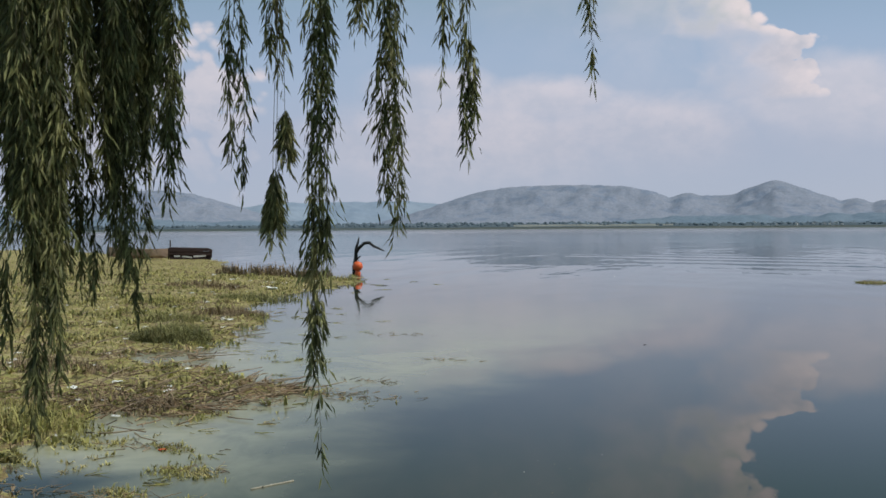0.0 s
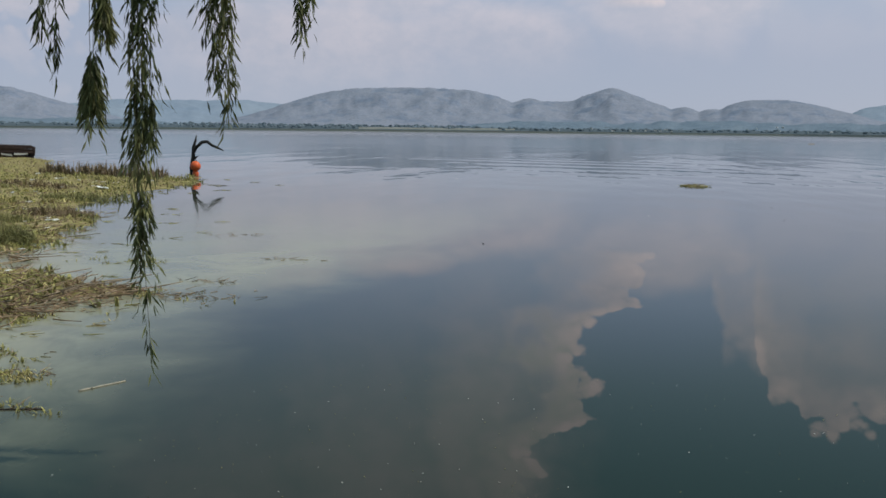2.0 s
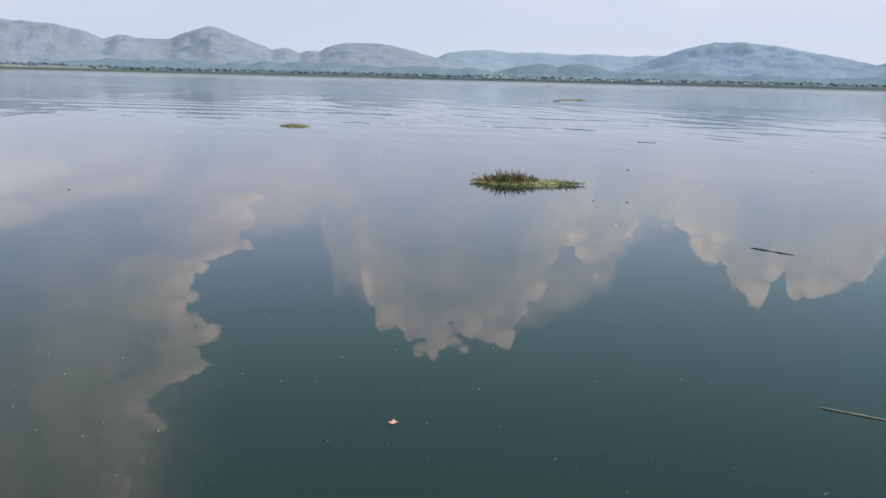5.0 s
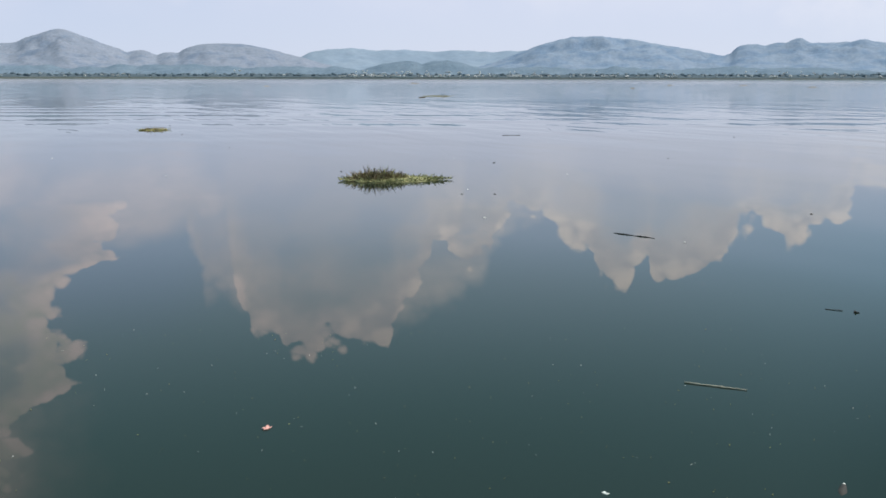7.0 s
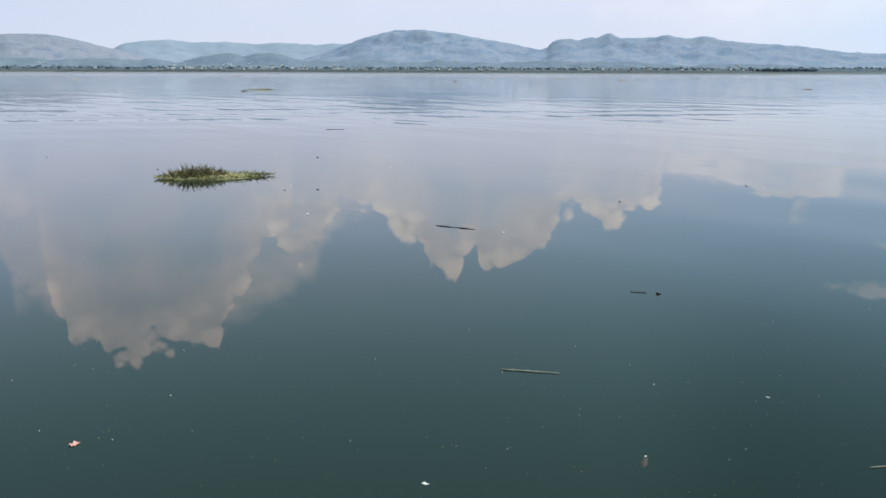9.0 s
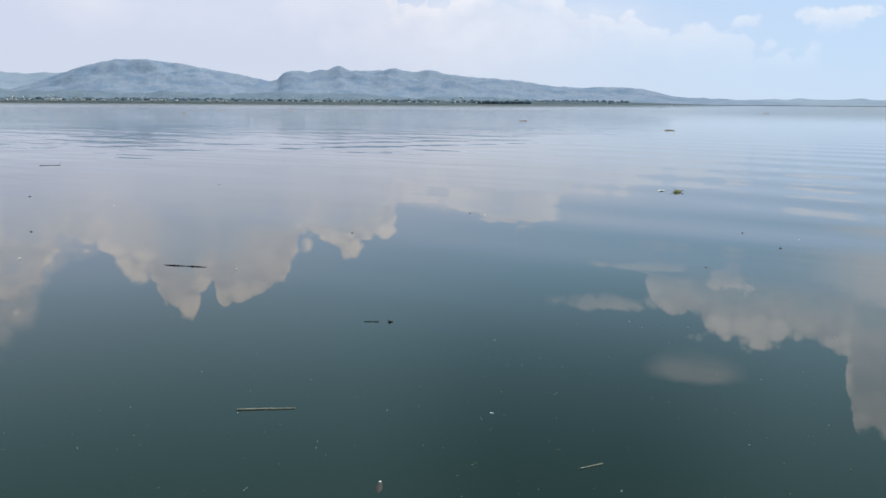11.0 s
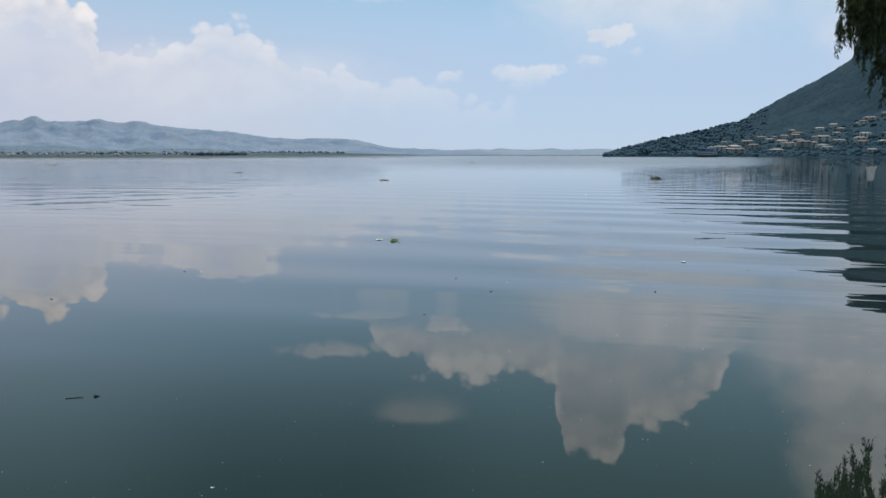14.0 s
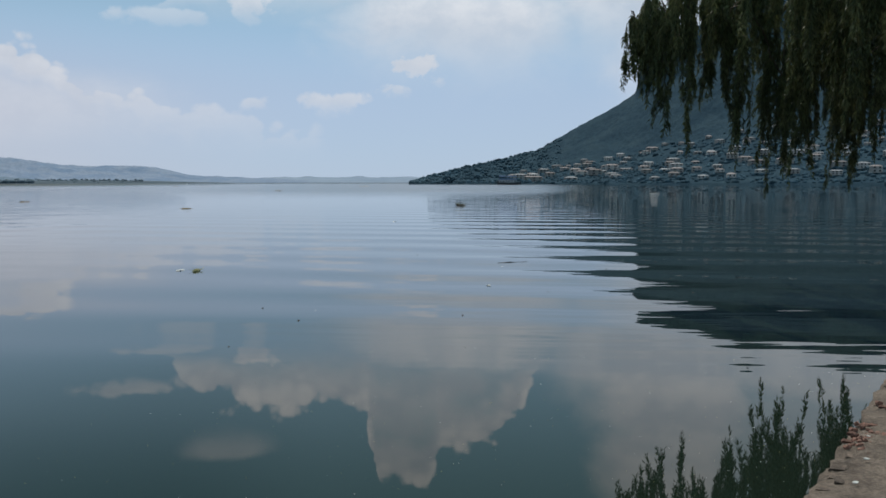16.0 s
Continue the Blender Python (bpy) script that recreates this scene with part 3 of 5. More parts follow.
def hill_range(name, hills, az0, az1, step, near, ridge, back, mat, label, gully, seed, rugged=0.04):
    """A range of hills as one sheet, from its foot at the shore over the ridge and down behind."""
    cols, rows_n = int((az1 - az0) / step) + 1, 34
    verts, faces = [], []
    for i in range(cols):
        az = az0 + i * step
        top = math.tan(radians(skyline(hills, az) + rugged * wave(az, 3, 0.35, seed) + 0.05 * wave(az, 0, 1.1, seed) + 0.02 * wave(az, 0, 4.0, seed))) * ridge
        for k in range(rows_n):
            s = k / (rows_n - 1)
            d = near + (back - near) * s
            rise = (d - near) / (ridge - near)
            shape = smooth_step(rise, 0.06, 1.0) * 0.55 + 0.45 * min(1, max(0, rise)) ** 2.2 if rise <= 1 else 1 - 0.9 * smooth_step(rise, 1.0, (back - near) / (ridge - near))
            p = polar(az, d)
            cut = 1 + gully * (0.7 * wave(p.x, p.y, 0.004, seed + 3) + 0.4 * wave(p.x, p.y, 0.013, seed + 5)) * math.sin(math.pi * min(1, max(0, rise))) ** 0.7
            verts.append(polar(az, d, 1.0 + max(0, top * shape * cut)))
    for i in range(cols - 1):
        for k in range(rows_n - 1):
            a0 = i * rows_n + k
            faces.append((a0, a0 + 1, a0 + rows_n + 1, a0 + rows_n))
    return tagged(new(name, mesh_from(name, verts, faces, mat, True)), label, "hills", kind="structure")


hill_range("backdrop_far_hills", FAR_HILLS, -60, 90, 0.25, 3500, 4300, 4500, HILL_FAR, "tableland beyond the lake, blue haze put into its colour", 0.3, 9.0, 0.14)
hill_range("backdrop_lake_hills", LAKE_HILLS[:8], -55, 34, 0.15, 2500, 3300, 3480, HILL, "dry hills along the far shore, tinted blue-grey for haze", 0.5, 2.0)
hill_range("backdrop_east_hills", LAKE_HILLS[8:], 24, 76, 0.15, 2560, 3380, 3480, HILL_HAZED, "hills rising behind the lakeside town, tinted blue for haze", 0.5, 4.0)
FOOT_HILLS = [(-40, 0.5, 14, 20, 4, 6), (3.5, 0.62, 9, 6, 3, 2), (10.0, 0.75, 4, 5, 2, 3), (17, 0.62, 8, 6, 4, 4), (24.6, 0.98, 3.0, 2.0, 1.6, 3), (27.2, 0.98, 2.4, 3.2, 3, 1.7), (33, 0.6, 6, 8, 3, 4), (45, 0.55, 10, 9, 4, 4), (55, 0.42, 6, 7, 3, 3)]
hill_range("backdrop_foothills", FOOT_HILLS, -55, 66, 0.2, 2420, 2640, 2760, FOOT, "bushy foothills above the shore, tinted blue for haze", 0.5, 6.0, 0.22)
verts = [polar(-11 + i * 0.2, d + 6 * wave(i, 0, 0.3), z) for i in range(50) for d, z in ((2394, 0.5), (2398, 4.0 + 2.5 * wave(i, 1, 0.35)), (2430, 6.5))]
faces = [(i * 3 + k, i * 3 + k + 1, i * 3 + k + 4, i * 3 + k + 3) for i in range(49) for k in range(2)]
tagged(new("ground_reed_flat", mesh_from("ground_reed_flat", verts, faces, DRY, True)), "pale dry reed flat along the far shore", "shore", kind="structure")


def clumps(spots, mat, name, label, category, seed=1, flat=0.8):
    """Many small uneven tree crowns, joined; spots are (place, radius)."""
    rnd = random.Random(seed)
    base = bmesh.new()
    bmesh.ops.create_icosphere(base, subdivisions=1, radius=1)
    shapes = [[v.co.copy() for v in base.verts]]
    tris = [tuple(v.index for v in f.verts) for f in base.faces]
    base.free()
    verts, faces = [], []
    for p, r in spots:
        n0 = len(verts)
        for c in shapes[0]:
            k = r * rnd.uniform(0.6, 1.25)
            verts.append(Vector((p[0] + c.x * k, p[1] + c.y * k, p[2] + c.z * k * flat)))
        faces += [tuple(n0 + i for i in f) for f in tris]
    return tagged(new(name, mesh_from(name, verts, faces, mat, True)), label, category, kind="stuff")


rnd = random.Random(4)
# low wooded land along the far shore
cols = 281
verts, faces = [], []
for i in range(cols):
    az = -55 + i * 0.5
    lift = smooth_step(az, 74, 62)
    for d, z in ((2380, -0.5), (2400, 2.0), (2480, 6 * lift + 1), (2700, 9 * lift + 1)):
        verts.append(polar(az, d + 14 * wave(az, d, 0.3), z))
for i in range(cols - 1):
    for k in range(3):
        a0 = i * 4 + k
        faces.append((a0, a0 + 1, a0 + 5, a0 + 4))
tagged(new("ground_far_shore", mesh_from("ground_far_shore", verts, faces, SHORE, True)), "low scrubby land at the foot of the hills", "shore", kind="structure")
spots = []
for i in range(3600):
    az = rnd.uniform(-50, 66)
    d = rnd.uniform(2400 if az < 20 else 2414, 2680)
    r = rnd.uniform(3, 7) * (1.0 if az < 60 else 0.7)
    spots.append((polar(az, d, 1 + (d - 2400) * 0.03 + r * 0.4), r))
for i in range(60):
    az = rnd.uniform(56.5, 60)
    spots.append((polar(az, 2400, 4), rnd.uniform(4, 8)))
clumps(spots, SHORE, "far_shore_trees", "trees lining the far shore, tinted blue-grey for haze", "trees", 5)

# the wooded headland with its cliff


def head_top(az):
    d = az - 82.2
    if d < 0:
        return 0.0
    return min(0.15 * smooth_step(d, 0, 2.0) + 0.235 * d if d < 8.1 else 2.06 + 0.57 * (d - 8.1), 9.0 + 0.2 * math.sin(d))


def head_height(az, d):
    shore = 880 - 6.0 * (az - 82)
    ridge = shore + 620
    rise = (d - shore) / (ridge - shore)
    if rise <= 0:
        return -4.0
    top = math.tan(radians(head_top(az))) * ridge
    cliff = math.tan(radians(1.9 * smooth_step(az, 96.2, 96.7))) * ridge
    if rise > 1:
        return max(0, (top + cliff) * (1 - 0.5 * (rise - 1)))
    return 1.0 + top * (0.50 * rise + 0.50 * smooth_step(rise, 0.45, 1.0)) + cliff * smooth_step(rise, 0.86, 0.98)


def head_ground(az, d):
    """The wooded slope with the soft swelling of its canopy."""
    z = head_height(az, d)
    if z <= 1:
        return z
    p = polar(az, d)
    deep = min(1, z / 12)
    return z + deep * (3.0 * wave(p.x, p.y, 0.012, 5) + 1.7 * noise.noise(Vector((p.x * 0.10, p.y * 0.13, 3))) + 0.8 * noise.noise(Vector((p.x * 0.24, p.y * 0.28, 7))))


verts, faces, cols, rows_n = [], [], 520, 150
for i in range(cols):
    az = 82.2 + i * 0.075
    shore = 880 - 6.0 * (az - 82)
    for k in range(rows_n):
        d = shore - 8 + 4.4 * k if k < rows_n - 3 else shore + 680 + 90 * (k - rows_n + 3)
        verts.append(polar(az, d, head_ground(az, d)))
for i in range(cols - 1):
    for k in range(rows_n - 1):
        a0 = i * rows_n + k
        faces.append((a0, a0 + 1, a0 + rows_n + 1, a0 + rows_n))
tagged(new("ground_headland", mesh_from("ground_headland", verts, faces, FOREST, True)), "dark wooded mountainside with a cliff above the lake, tinted blue for haze", "hillside", kind="structure")
spots = []
while len(spots) < 2400:
    az, u = rnd.uniform(82.3, 118), rnd.random()
    d = 880 - 6.0 * (az - 82) + 3 + 320 * u ** 1.3
    r = 1.3 + 2.6 * rnd.random() ** 2
    spots.append((polar(az, d, head_ground(az, d)), r))
# the spur at the water's end is wooded up to its crest
for i in range(1500):
    az, u = 82.3 + 9.5 * rnd.random() ** 1.3, rnd.uniform(0.3, 1.0)
    d = 880 - 6.0 * (az - 82) + 640 * u
    r = (1.4 + 3.0 * rnd.random() ** 2) * (1 - 0.3 * smooth_step(az, 87, 92))
    spots.append((polar(az, d, head_ground(az, d) + r * 0.2), r))
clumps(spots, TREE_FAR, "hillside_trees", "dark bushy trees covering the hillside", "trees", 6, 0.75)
# a few tall crowns stand up at the point
spots = []
for i in range(90):
    az = rnd.choice((84.6, 84.8, 86.5, 88.3)) + rnd.gauss(0, 0.12)
    d = 880 - 6.0 * (az - 82) + rnd.uniform(10, 60)
    spots.append((polar(az, d, head_ground(az, d) + rnd.uniform(1, 6.5)), rnd.uniform(0.8, 2.0)))
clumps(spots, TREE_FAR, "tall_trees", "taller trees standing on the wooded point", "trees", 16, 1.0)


def house(m, w, dpt, h, roof_mat, storeys, label, group, wall_mat=WALL):
    ob = thing("house", m, label, "house", group)
    part("wall", box(bmesh.new(), (w, dpt, h), pose(0, 0, h / 2), 0.05), wall_mat, ob)
    bm = bmesh.new()
    o, rise = 0.3, dpt * 0.2
    vs = [bm.verts.new(c) for c in ((-w / 2 - o, -dpt / 2 - o, h - 0.1), (w / 2 + o, -dpt / 2 - o, h - 0.1), (w / 2 + o, dpt / 2 + o, h - 0.1), (-w / 2 - o, dpt / 2 + o, h - 0.1),
                                    (-w / 2 + dpt * 0.3, 0, h + rise), (w / 2 - dpt * 0.3, 0, h + rise))]
    for f in ((3, 2, 1, 0), (0, 1, 5, 4), (2, 3, 4, 5), (1, 2, 5), (3, 0, 4)):
        bm.faces.new([vs[i] for i in f])
    part("roof", bm, roof_mat, ob)
    n = max(2, int(w / 3.2))
    pane = None
    for s in range(storeys):
        for i in range(n):
            at = pose(-w / 2 + (i + 0.5) * w / n, -dpt / 2 - 0.01, 1.6 + s * 2.6)
            if pane is None:
                pane = part("window", box(bmesh.new(), (1.6, 0.12, 1.4)), GLASS_DARK, ob)
                pane.matrix_basis = at
            else:
                w2 = new("window", pane.data)
                w2.parent, w2.matrix_basis = ob, at
    return ob


kinds = []
for w, dpt, h, mat, st, lab in ((8, 5.5, 2.9, ROOF_GREY, 1, "pale rendered house with a grey roof among trees"), (8.5, 5.5, 5.2, ROOF_RED, 2, "two-storey cream house with a clay tile roof"),
                                (7, 5.5, 2.9, ROOF_RED, 1, "small cream house with a red tile roof"), (11.5, 6, 5.3, ROOF_GREY, 2, "long white two-storey house with a flat grey roof")):
    kinds.append((w, dpt, h, mat, st, lab))
first = {}
taken = []
tries = 0
while len(taken) < 125 and tries < 6000:
    tries += 1
    az = rnd.uniform(88.8, 116)
    shore = 880 - 6.0 * (az - 82)
    d = shore + 24 + 300 * rnd.random() ** 1.25 * smooth_step(az, 84, 91)
    if any(abs(az - q) * 14 < 15 and abs(d - w) < 15 for q, w in taken):
        continue
    taken.append((az, d))
    k = rnd.randrange(4)
    p = polar(az, d, head_ground(az, d) + 0.1)
    m = pose(*p, 0, 0, -az + rnd.uniform(-35, 35)) @ Matrix.Diagonal((rnd.uniform(0.7, 1.35), 1, rnd.uniform(0.8, 1.1), 1))
    if k not in first:
        first[k] = house(m, *kinds[k][:5], kinds[k][5], "houses on the hillside")
    else:
        copy_thing(first[k], m)
# trees stand between the houses
spots = []
for i, (az, d) in enumerate(taken * 3):
    az, d = az + rnd.uniform(-0.5, 0.5), d - rnd.uniform(5, 9)
    spots.append((polar(az, d, head_ground(az, d) + 0.5), rnd.uniform(1.2, 2.6)))
clumps(spots, TREE_FAR, "garden_trees", "dark bushy trees between the hillside houses", "trees", 26, 0.9)
first = {}
for i in range(230):
    az = (rnd.uniform(20.5, 57) if i % 3 else rnd.uniform(20.5, 34)) if i < 214 else rnd.uniform(-1, 18)
    d = rnd.uniform(2384, 2412) if i % 4 else rnd.uniform(2420, 2520)
    k = rnd.choice((0, 3, 0, 2))
    m = pose(*polar(az, d, 0.8 + (d - 2385) * 0.11), 0, 0, -az + rnd.uniform(-20, 20)) @ Matrix.Diagonal((rnd.uniform(0.5, 1.15), 1, rnd.uniform(0.7, 1.1), 1))
    if k not in first:
        first[k] = house(m, kinds[k][0] * 1.1, kinds[k][1], kinds[k][2], TOWN_ROOF, kinds[k][4], "whitewashed house with a pale roof on the far shore" if kinds[k][4] == 1 else "whitewashed two-storey house with a pale roof on the far shore", "lakeside town houses", TOWN_WALL)
    else:
        copy_thing(first[k], m)
# moored passenger boat under the headland
ob = thing("passenger_boat", pose(*polar(88.5, 800, 0), 0, 0, -86), "dark passenger boat with a blue canopy over an open upper deck", "boat")
bm = bmesh.new()
rings = []
for i in range(11):
    u = i / 10
    wd = 2.5 * (1 - abs(2 * u - 1) ** 4) + 0.15
    sheer = 2.0 + 0.9 * abs(2 * u - 1) ** 2
    rings.append([bm.verts.new((-10.5 + 21 * u, q * wd, z)) for q, z in ((-0.8, -0.4), (-1, 0.9), (-1, sheer), (1, sheer), (1, 0.9), (0.8, -0.4))])
for a0, b0 in zip(rings, rings[1:]):
    for k in range(6):
        bm.faces.new((a0[k], a0[(k + 1) % 6], b0[(k + 1) % 6], b0[k]))
for ring in (rings[0], rings[-1]):
    bm.faces.new(ring)
part("hull", bm, HULL, ob)
cabin = part("cabin", box(bmesh.new(), (15.5, 4.2, 2.3), pose(-0.8, 0, 3.1), 0.15), WHITE, ob)
for i in range(6):
    part("window", box(bmesh.new(), (1.7, 0.1, 1.0), pose(-7.1 + i * 2.5, -2.1, 3.2)), GLASS_DARK, cabin)
part("upper_deck", box(bmesh.new(), (17, 4.8, 0.3), pose(-0.8, 0, 4.4), 0.05), HULL, ob)
part("side_panel", box(bmesh.new(), (16, 0.12, 0.9), pose(-0.8, -2.3, 5.0)), BOAT_BLUE, ob, "blue railing panel")
for i in range(6):
    for y in (-2.2, 2.2):
        part("post", box(bmesh.new(), (0.2, 0.2, 2.6), pose(-8.0 + i * 2.9, y, 5.8)), HULL, ob)
part("canopy", box(bmesh.new(), (15.5, 4.8, 0.9), pose(-0.8, 0, 7.4), 0.3), BOAT_BLUE, ob, "blue canopy")

# ---- quay ----
EDGE, ALONG = Vector((0.0, 1.12, 0.0)), Vector((0.891, -0.454, 0.0))
BACK = Vector((-0.454, -0.891, 0.0))
QUAY_Z = 0.45


def quay_at(s, b, z=0.0):
    """A point s along the quay's edge and b behind it."""
    p = EDGE + ALONG * s + BACK * b
    return Vector((p.x, p.y, z))


verts, faces = [], []
deep = [0.03, 0.07, 0.12, 0.18, 0.26, 0.36, 0.5, 0.65, 0.85, 1.1, 1.4, 1.8, 2.4, 4, 8, 16, 60, 300]
marks = [-60 + i for i in range(63)] + [3 + 0.05 * i for i in range(220)] + [14 + i * 0.8 for i in range(80)]
for s in marks:
    lip = 0.06 * wave(s, 0, 0.8, 8) + 0.045 * wave(s, 3, 4.0, 8)
    verts.append(quay_at(s, 0.12 + lip, -1.5))
    verts.append(quay_at(s, 0.04 + lip + 0.03 * wave(s, 1, 5.0, 2), 0.18))
    for b in deep:
        worn = 0.04 * smooth_step(b, 0.2, 0.03) * (0.4 + abs(wave(s, 2, 2.5, 9)))
        z = QUAY_Z - worn + 0.022 * wave(s, b, 1.6, 2) + 0.012 * wave(s, b, 7.0, 5)
        verts.append(quay_at(s, b + lip * smooth_step(b, 0.6, 0.0), z if b < 60 else 0.6 + b * 0.002))
n = len(deep) + 2
for i in range(len(marks) - 1):
    for k in range(n - 1):
        a0 = i * n + k
        faces.append((a0, a0 + n, a0 + n + 1, a0 + 1))
quay = tagged(new("ground_quay", mesh_from("ground_quay", verts, faces, CONCRETE, True)), "worn earth-coloured concrete quay beside the water", "quay", kind="structure")


def stone_mesh(size, seed):
    bm = box(bmesh.new(), size, Matrix(), min(size) * 0.3, min(size) * 0.22, seed)
    me = bpy.data.meshes.new("stone")
    bm.to_mesh(me)
    bm.free()
    return me


rnd = random.Random(21)
stones = [stone_mesh((rnd.uniform(0.06, 0.15), rnd.uniform(0.06, 0.11), rnd.uniform(0.035, 0.055)), 40 + i) for i in range(9)]
bricks = [stone_mesh((rnd.uniform(0.025, 0.06), rnd.uniform(0.02, 0.045), 0.025), 60 + i) for i in range(5)]
for me in stones:
    me.materials.append(STONE)
for me in bricks:
    me.materials.append(BRICK)
turn = math.degrees(math.atan2(ALONG.y, ALONG.x))
for row in range(7):
    s = 3.5 + 0.07 * row
    while s < 13:
        me = rnd.choice(stones)
        w = max(v.co.x for v in me.vertices) * 2
        if row == 0 or rnd.random() < 0.75:
            ob = part("stone", me, STONE, quay)
            lip = 0.06 * wave(s, 0, 0.8, 8) + 0.045 * wave(s, 3, 4.0, 8)
            low = -0.046 - 0.042 * row
            p = quay_at(s + w / 2, 0.10 + lip + 0.012 * row + rnd.uniform(-0.015, 0.02), QUAY_Z + low + rnd.uniform(-0.008, 0.008))
            ob.matrix_basis = pose(*p, rnd.uniform(-5, 5), rnd.uniform(-4, 4), turn + rnd.uniform(-9, 9))
        s += w * rnd.uniform(0.88, 1.05)
for i in range(70):
    c = rnd.choice((6.5, 6.6, 6.7, 6.8, 6.85, 7.6, 8.9, 10.2))
    ob = part("brick", rnd.choice(bricks), BRICK, quay)
    p = quay_at(c + rnd.gauss(0, 0.13), abs(rnd.gauss(0.12, 0.06)) + 0.02, QUAY_Z - 0.016 + rnd.uniform(-0.01, 0.015))
    ob.matrix_basis = pose(*p, rnd.uniform(-14, 14), rnd.uniform(-14, 14), rnd.uniform(0, 180))
# chips and litter lying on the quay
spots_v, spots_f = [], []
for i in range(520):
    p = quay_at(rnd.uniform(3.5, 14), rnd.uniform(0.2, 3.0), QUAY_Z)
    p.z += 0.008
    r = rnd.uniform(0.004, 0.014)
    n0 = len(spots_v)
    spots_v += [p + Vector((rnd.uniform(-r, r), rnd.uniform(-r, r), rnd.uniform(0, r))) for _ in range(3)] + [p + Vector((0, 0, r * 1.4))]
    spots_f += [(n0, n0 + 1, n0 + 3), (n0 + 1, n0 + 2, n0 + 3), (n0 + 2, n0, n0 + 3)]
tagged(new("gravel_chips", mesh_from("gravel_chips", spots_v, spots_f, LITTER)), "pale stone chips scattered over the quay", "gravel", kind="stuff")


# ---- willows ----
def strand_mesh(length, twigs, width, bare, stems, seed, leaf=0.085, mat=LEAF, leaf_wide=0.13, per_twig=7, loose=0.22, swing=0.03, taper=5.0, bells=0.0):
    """A hanging willow branch from the origin down: thin stems, short side twigs and narrow drooping leaves."""
    r = random.Random(seed)
    verts, faces = [], []
    lines = []
    for k in range(stems):
        ox, oy, ph = r.uniform(-1, 1) * width * loose, r.uniform(-1, 1) * width * loose, r.uniform(0, 6)
        end = length * (1.0 if k == 0 else r.uniform(0.72 if loose < 0.5 else 0.4, 0.97))
        line = []
        for i in range(9):
            s = i / 8
            sway = swing * math.sin(ph + s * 4.0) * min(1.0, s * 3)
            line.append(Vector((ox * min(1, s * 2) + sway, oy * min(1, s * 2) + 0.6 * sway, -end * s)))
        lines.append((line, end))
        v, f = tube(line, [0.0035 - 0.0022 * i / 8 for i in range(9)], 3, False)
        n0 = len(verts)
        verts += v
        faces += [tuple(n0 + i for i in q) for q in f]
    stem_faces = len(faces)
    for j in range(twigs):
        line, end = lines[r.randrange(stems)]
        s = bare + (1 - bare) * r.random() ** 0.9
        fill = 0.25 + 1.5 * abs(noise.noise(Vector((s * length * 1.7, seed * 3.7, 0))))
        if bells:
            # leaves sit in drooping bells, narrow above and flared below
            flare = (s * length / bells + seed * 0.37 + 0.25 * math.sin(s * length * 2.1 + seed)) % 1.0
            fill = 0.5 * fill + 0.12 + 0.62 * flare
        if r.random() > fill * 1.25:
            continue
        i = min(7, int(s * 8))
        p = line[i].lerp(line[i + 1], s * 8 - i)
        an = r.uniform(0, 6.283)
        reach = width * fill * r.uniform(0.3, 1.0) * min(1.0, (1.0 - s) * taper + 0.3)
        side = Vector((math.cos(an), math.sin(an), 0))
        tip = p + side * reach + Vector((0, 0, -r.uniform(0.08, 0.2) - reach * 0.8))
        for q in range(per_twig):
            u = (q + r.random()) / per_twig
            b = p.lerp(tip, u) + Vector((0, 0, 0.05 * math.sin(u * 3.14)))
            an2 = an + r.gauss(0, 1.0)
            way = (Vector((math.cos(an2), math.sin(an2), 0)) * r.uniform(0.05, 0.75 if bells else 1.0) + Vector((0, 0, -1))).normalized()
            across = way.cross(Vector((r.gauss(0, 1), r.gauss(0, 1), r.gauss(0, 0.4)))).normalized()
            ln = leaf * r.uniform(0.65, 1.2)
            wd = ln * leaf_wide * 0.5
            curl = way.cross(across) * ln * r.uniform(-0.12, 0.12)
            n0 = len(verts)
            verts += [b, b + way * ln * 0.42 + across * wd + curl, b + way * ln, b + way * ln * 0.42 - across * wd + curl]
            faces.append((n0, n0 + 1, n0 + 2, n0 + 3))
    me = mesh_from("hanging_branch", verts, faces, STEM)
    me.materials.append(mat)
    me.polygons.foreach_set("material_index", [0] * stem_faces + [1] * (len(faces) - stem_faces))
    return me


def limb(parent, name, points, r0, r1, sides=8):
    n = len(points)
    v, f = tube(points, [r0 + (r1 - r0) * i / (n - 1) for i in range(n)], sides)
    return part(name, mesh_from(name, v, f, BARK, True), BARK, parent)


def arch(a, b, rise, n=9, seed=0, wob=0.12):
    r = random.Random(seed)
    out = []
    for i in range(n):
        s = i / (n - 1)
        p = Vector(a).lerp(Vector(b), s) + Vector((0, 0, rise * math.sin(math.pi * s)))
        if 0 < i < n - 1:
            p += Vector((r.uniform(-wob, wob), r.uniform(-wob, wob), r.uniform(-wob, wob) * 0.6))
        out.append(p)
    return out


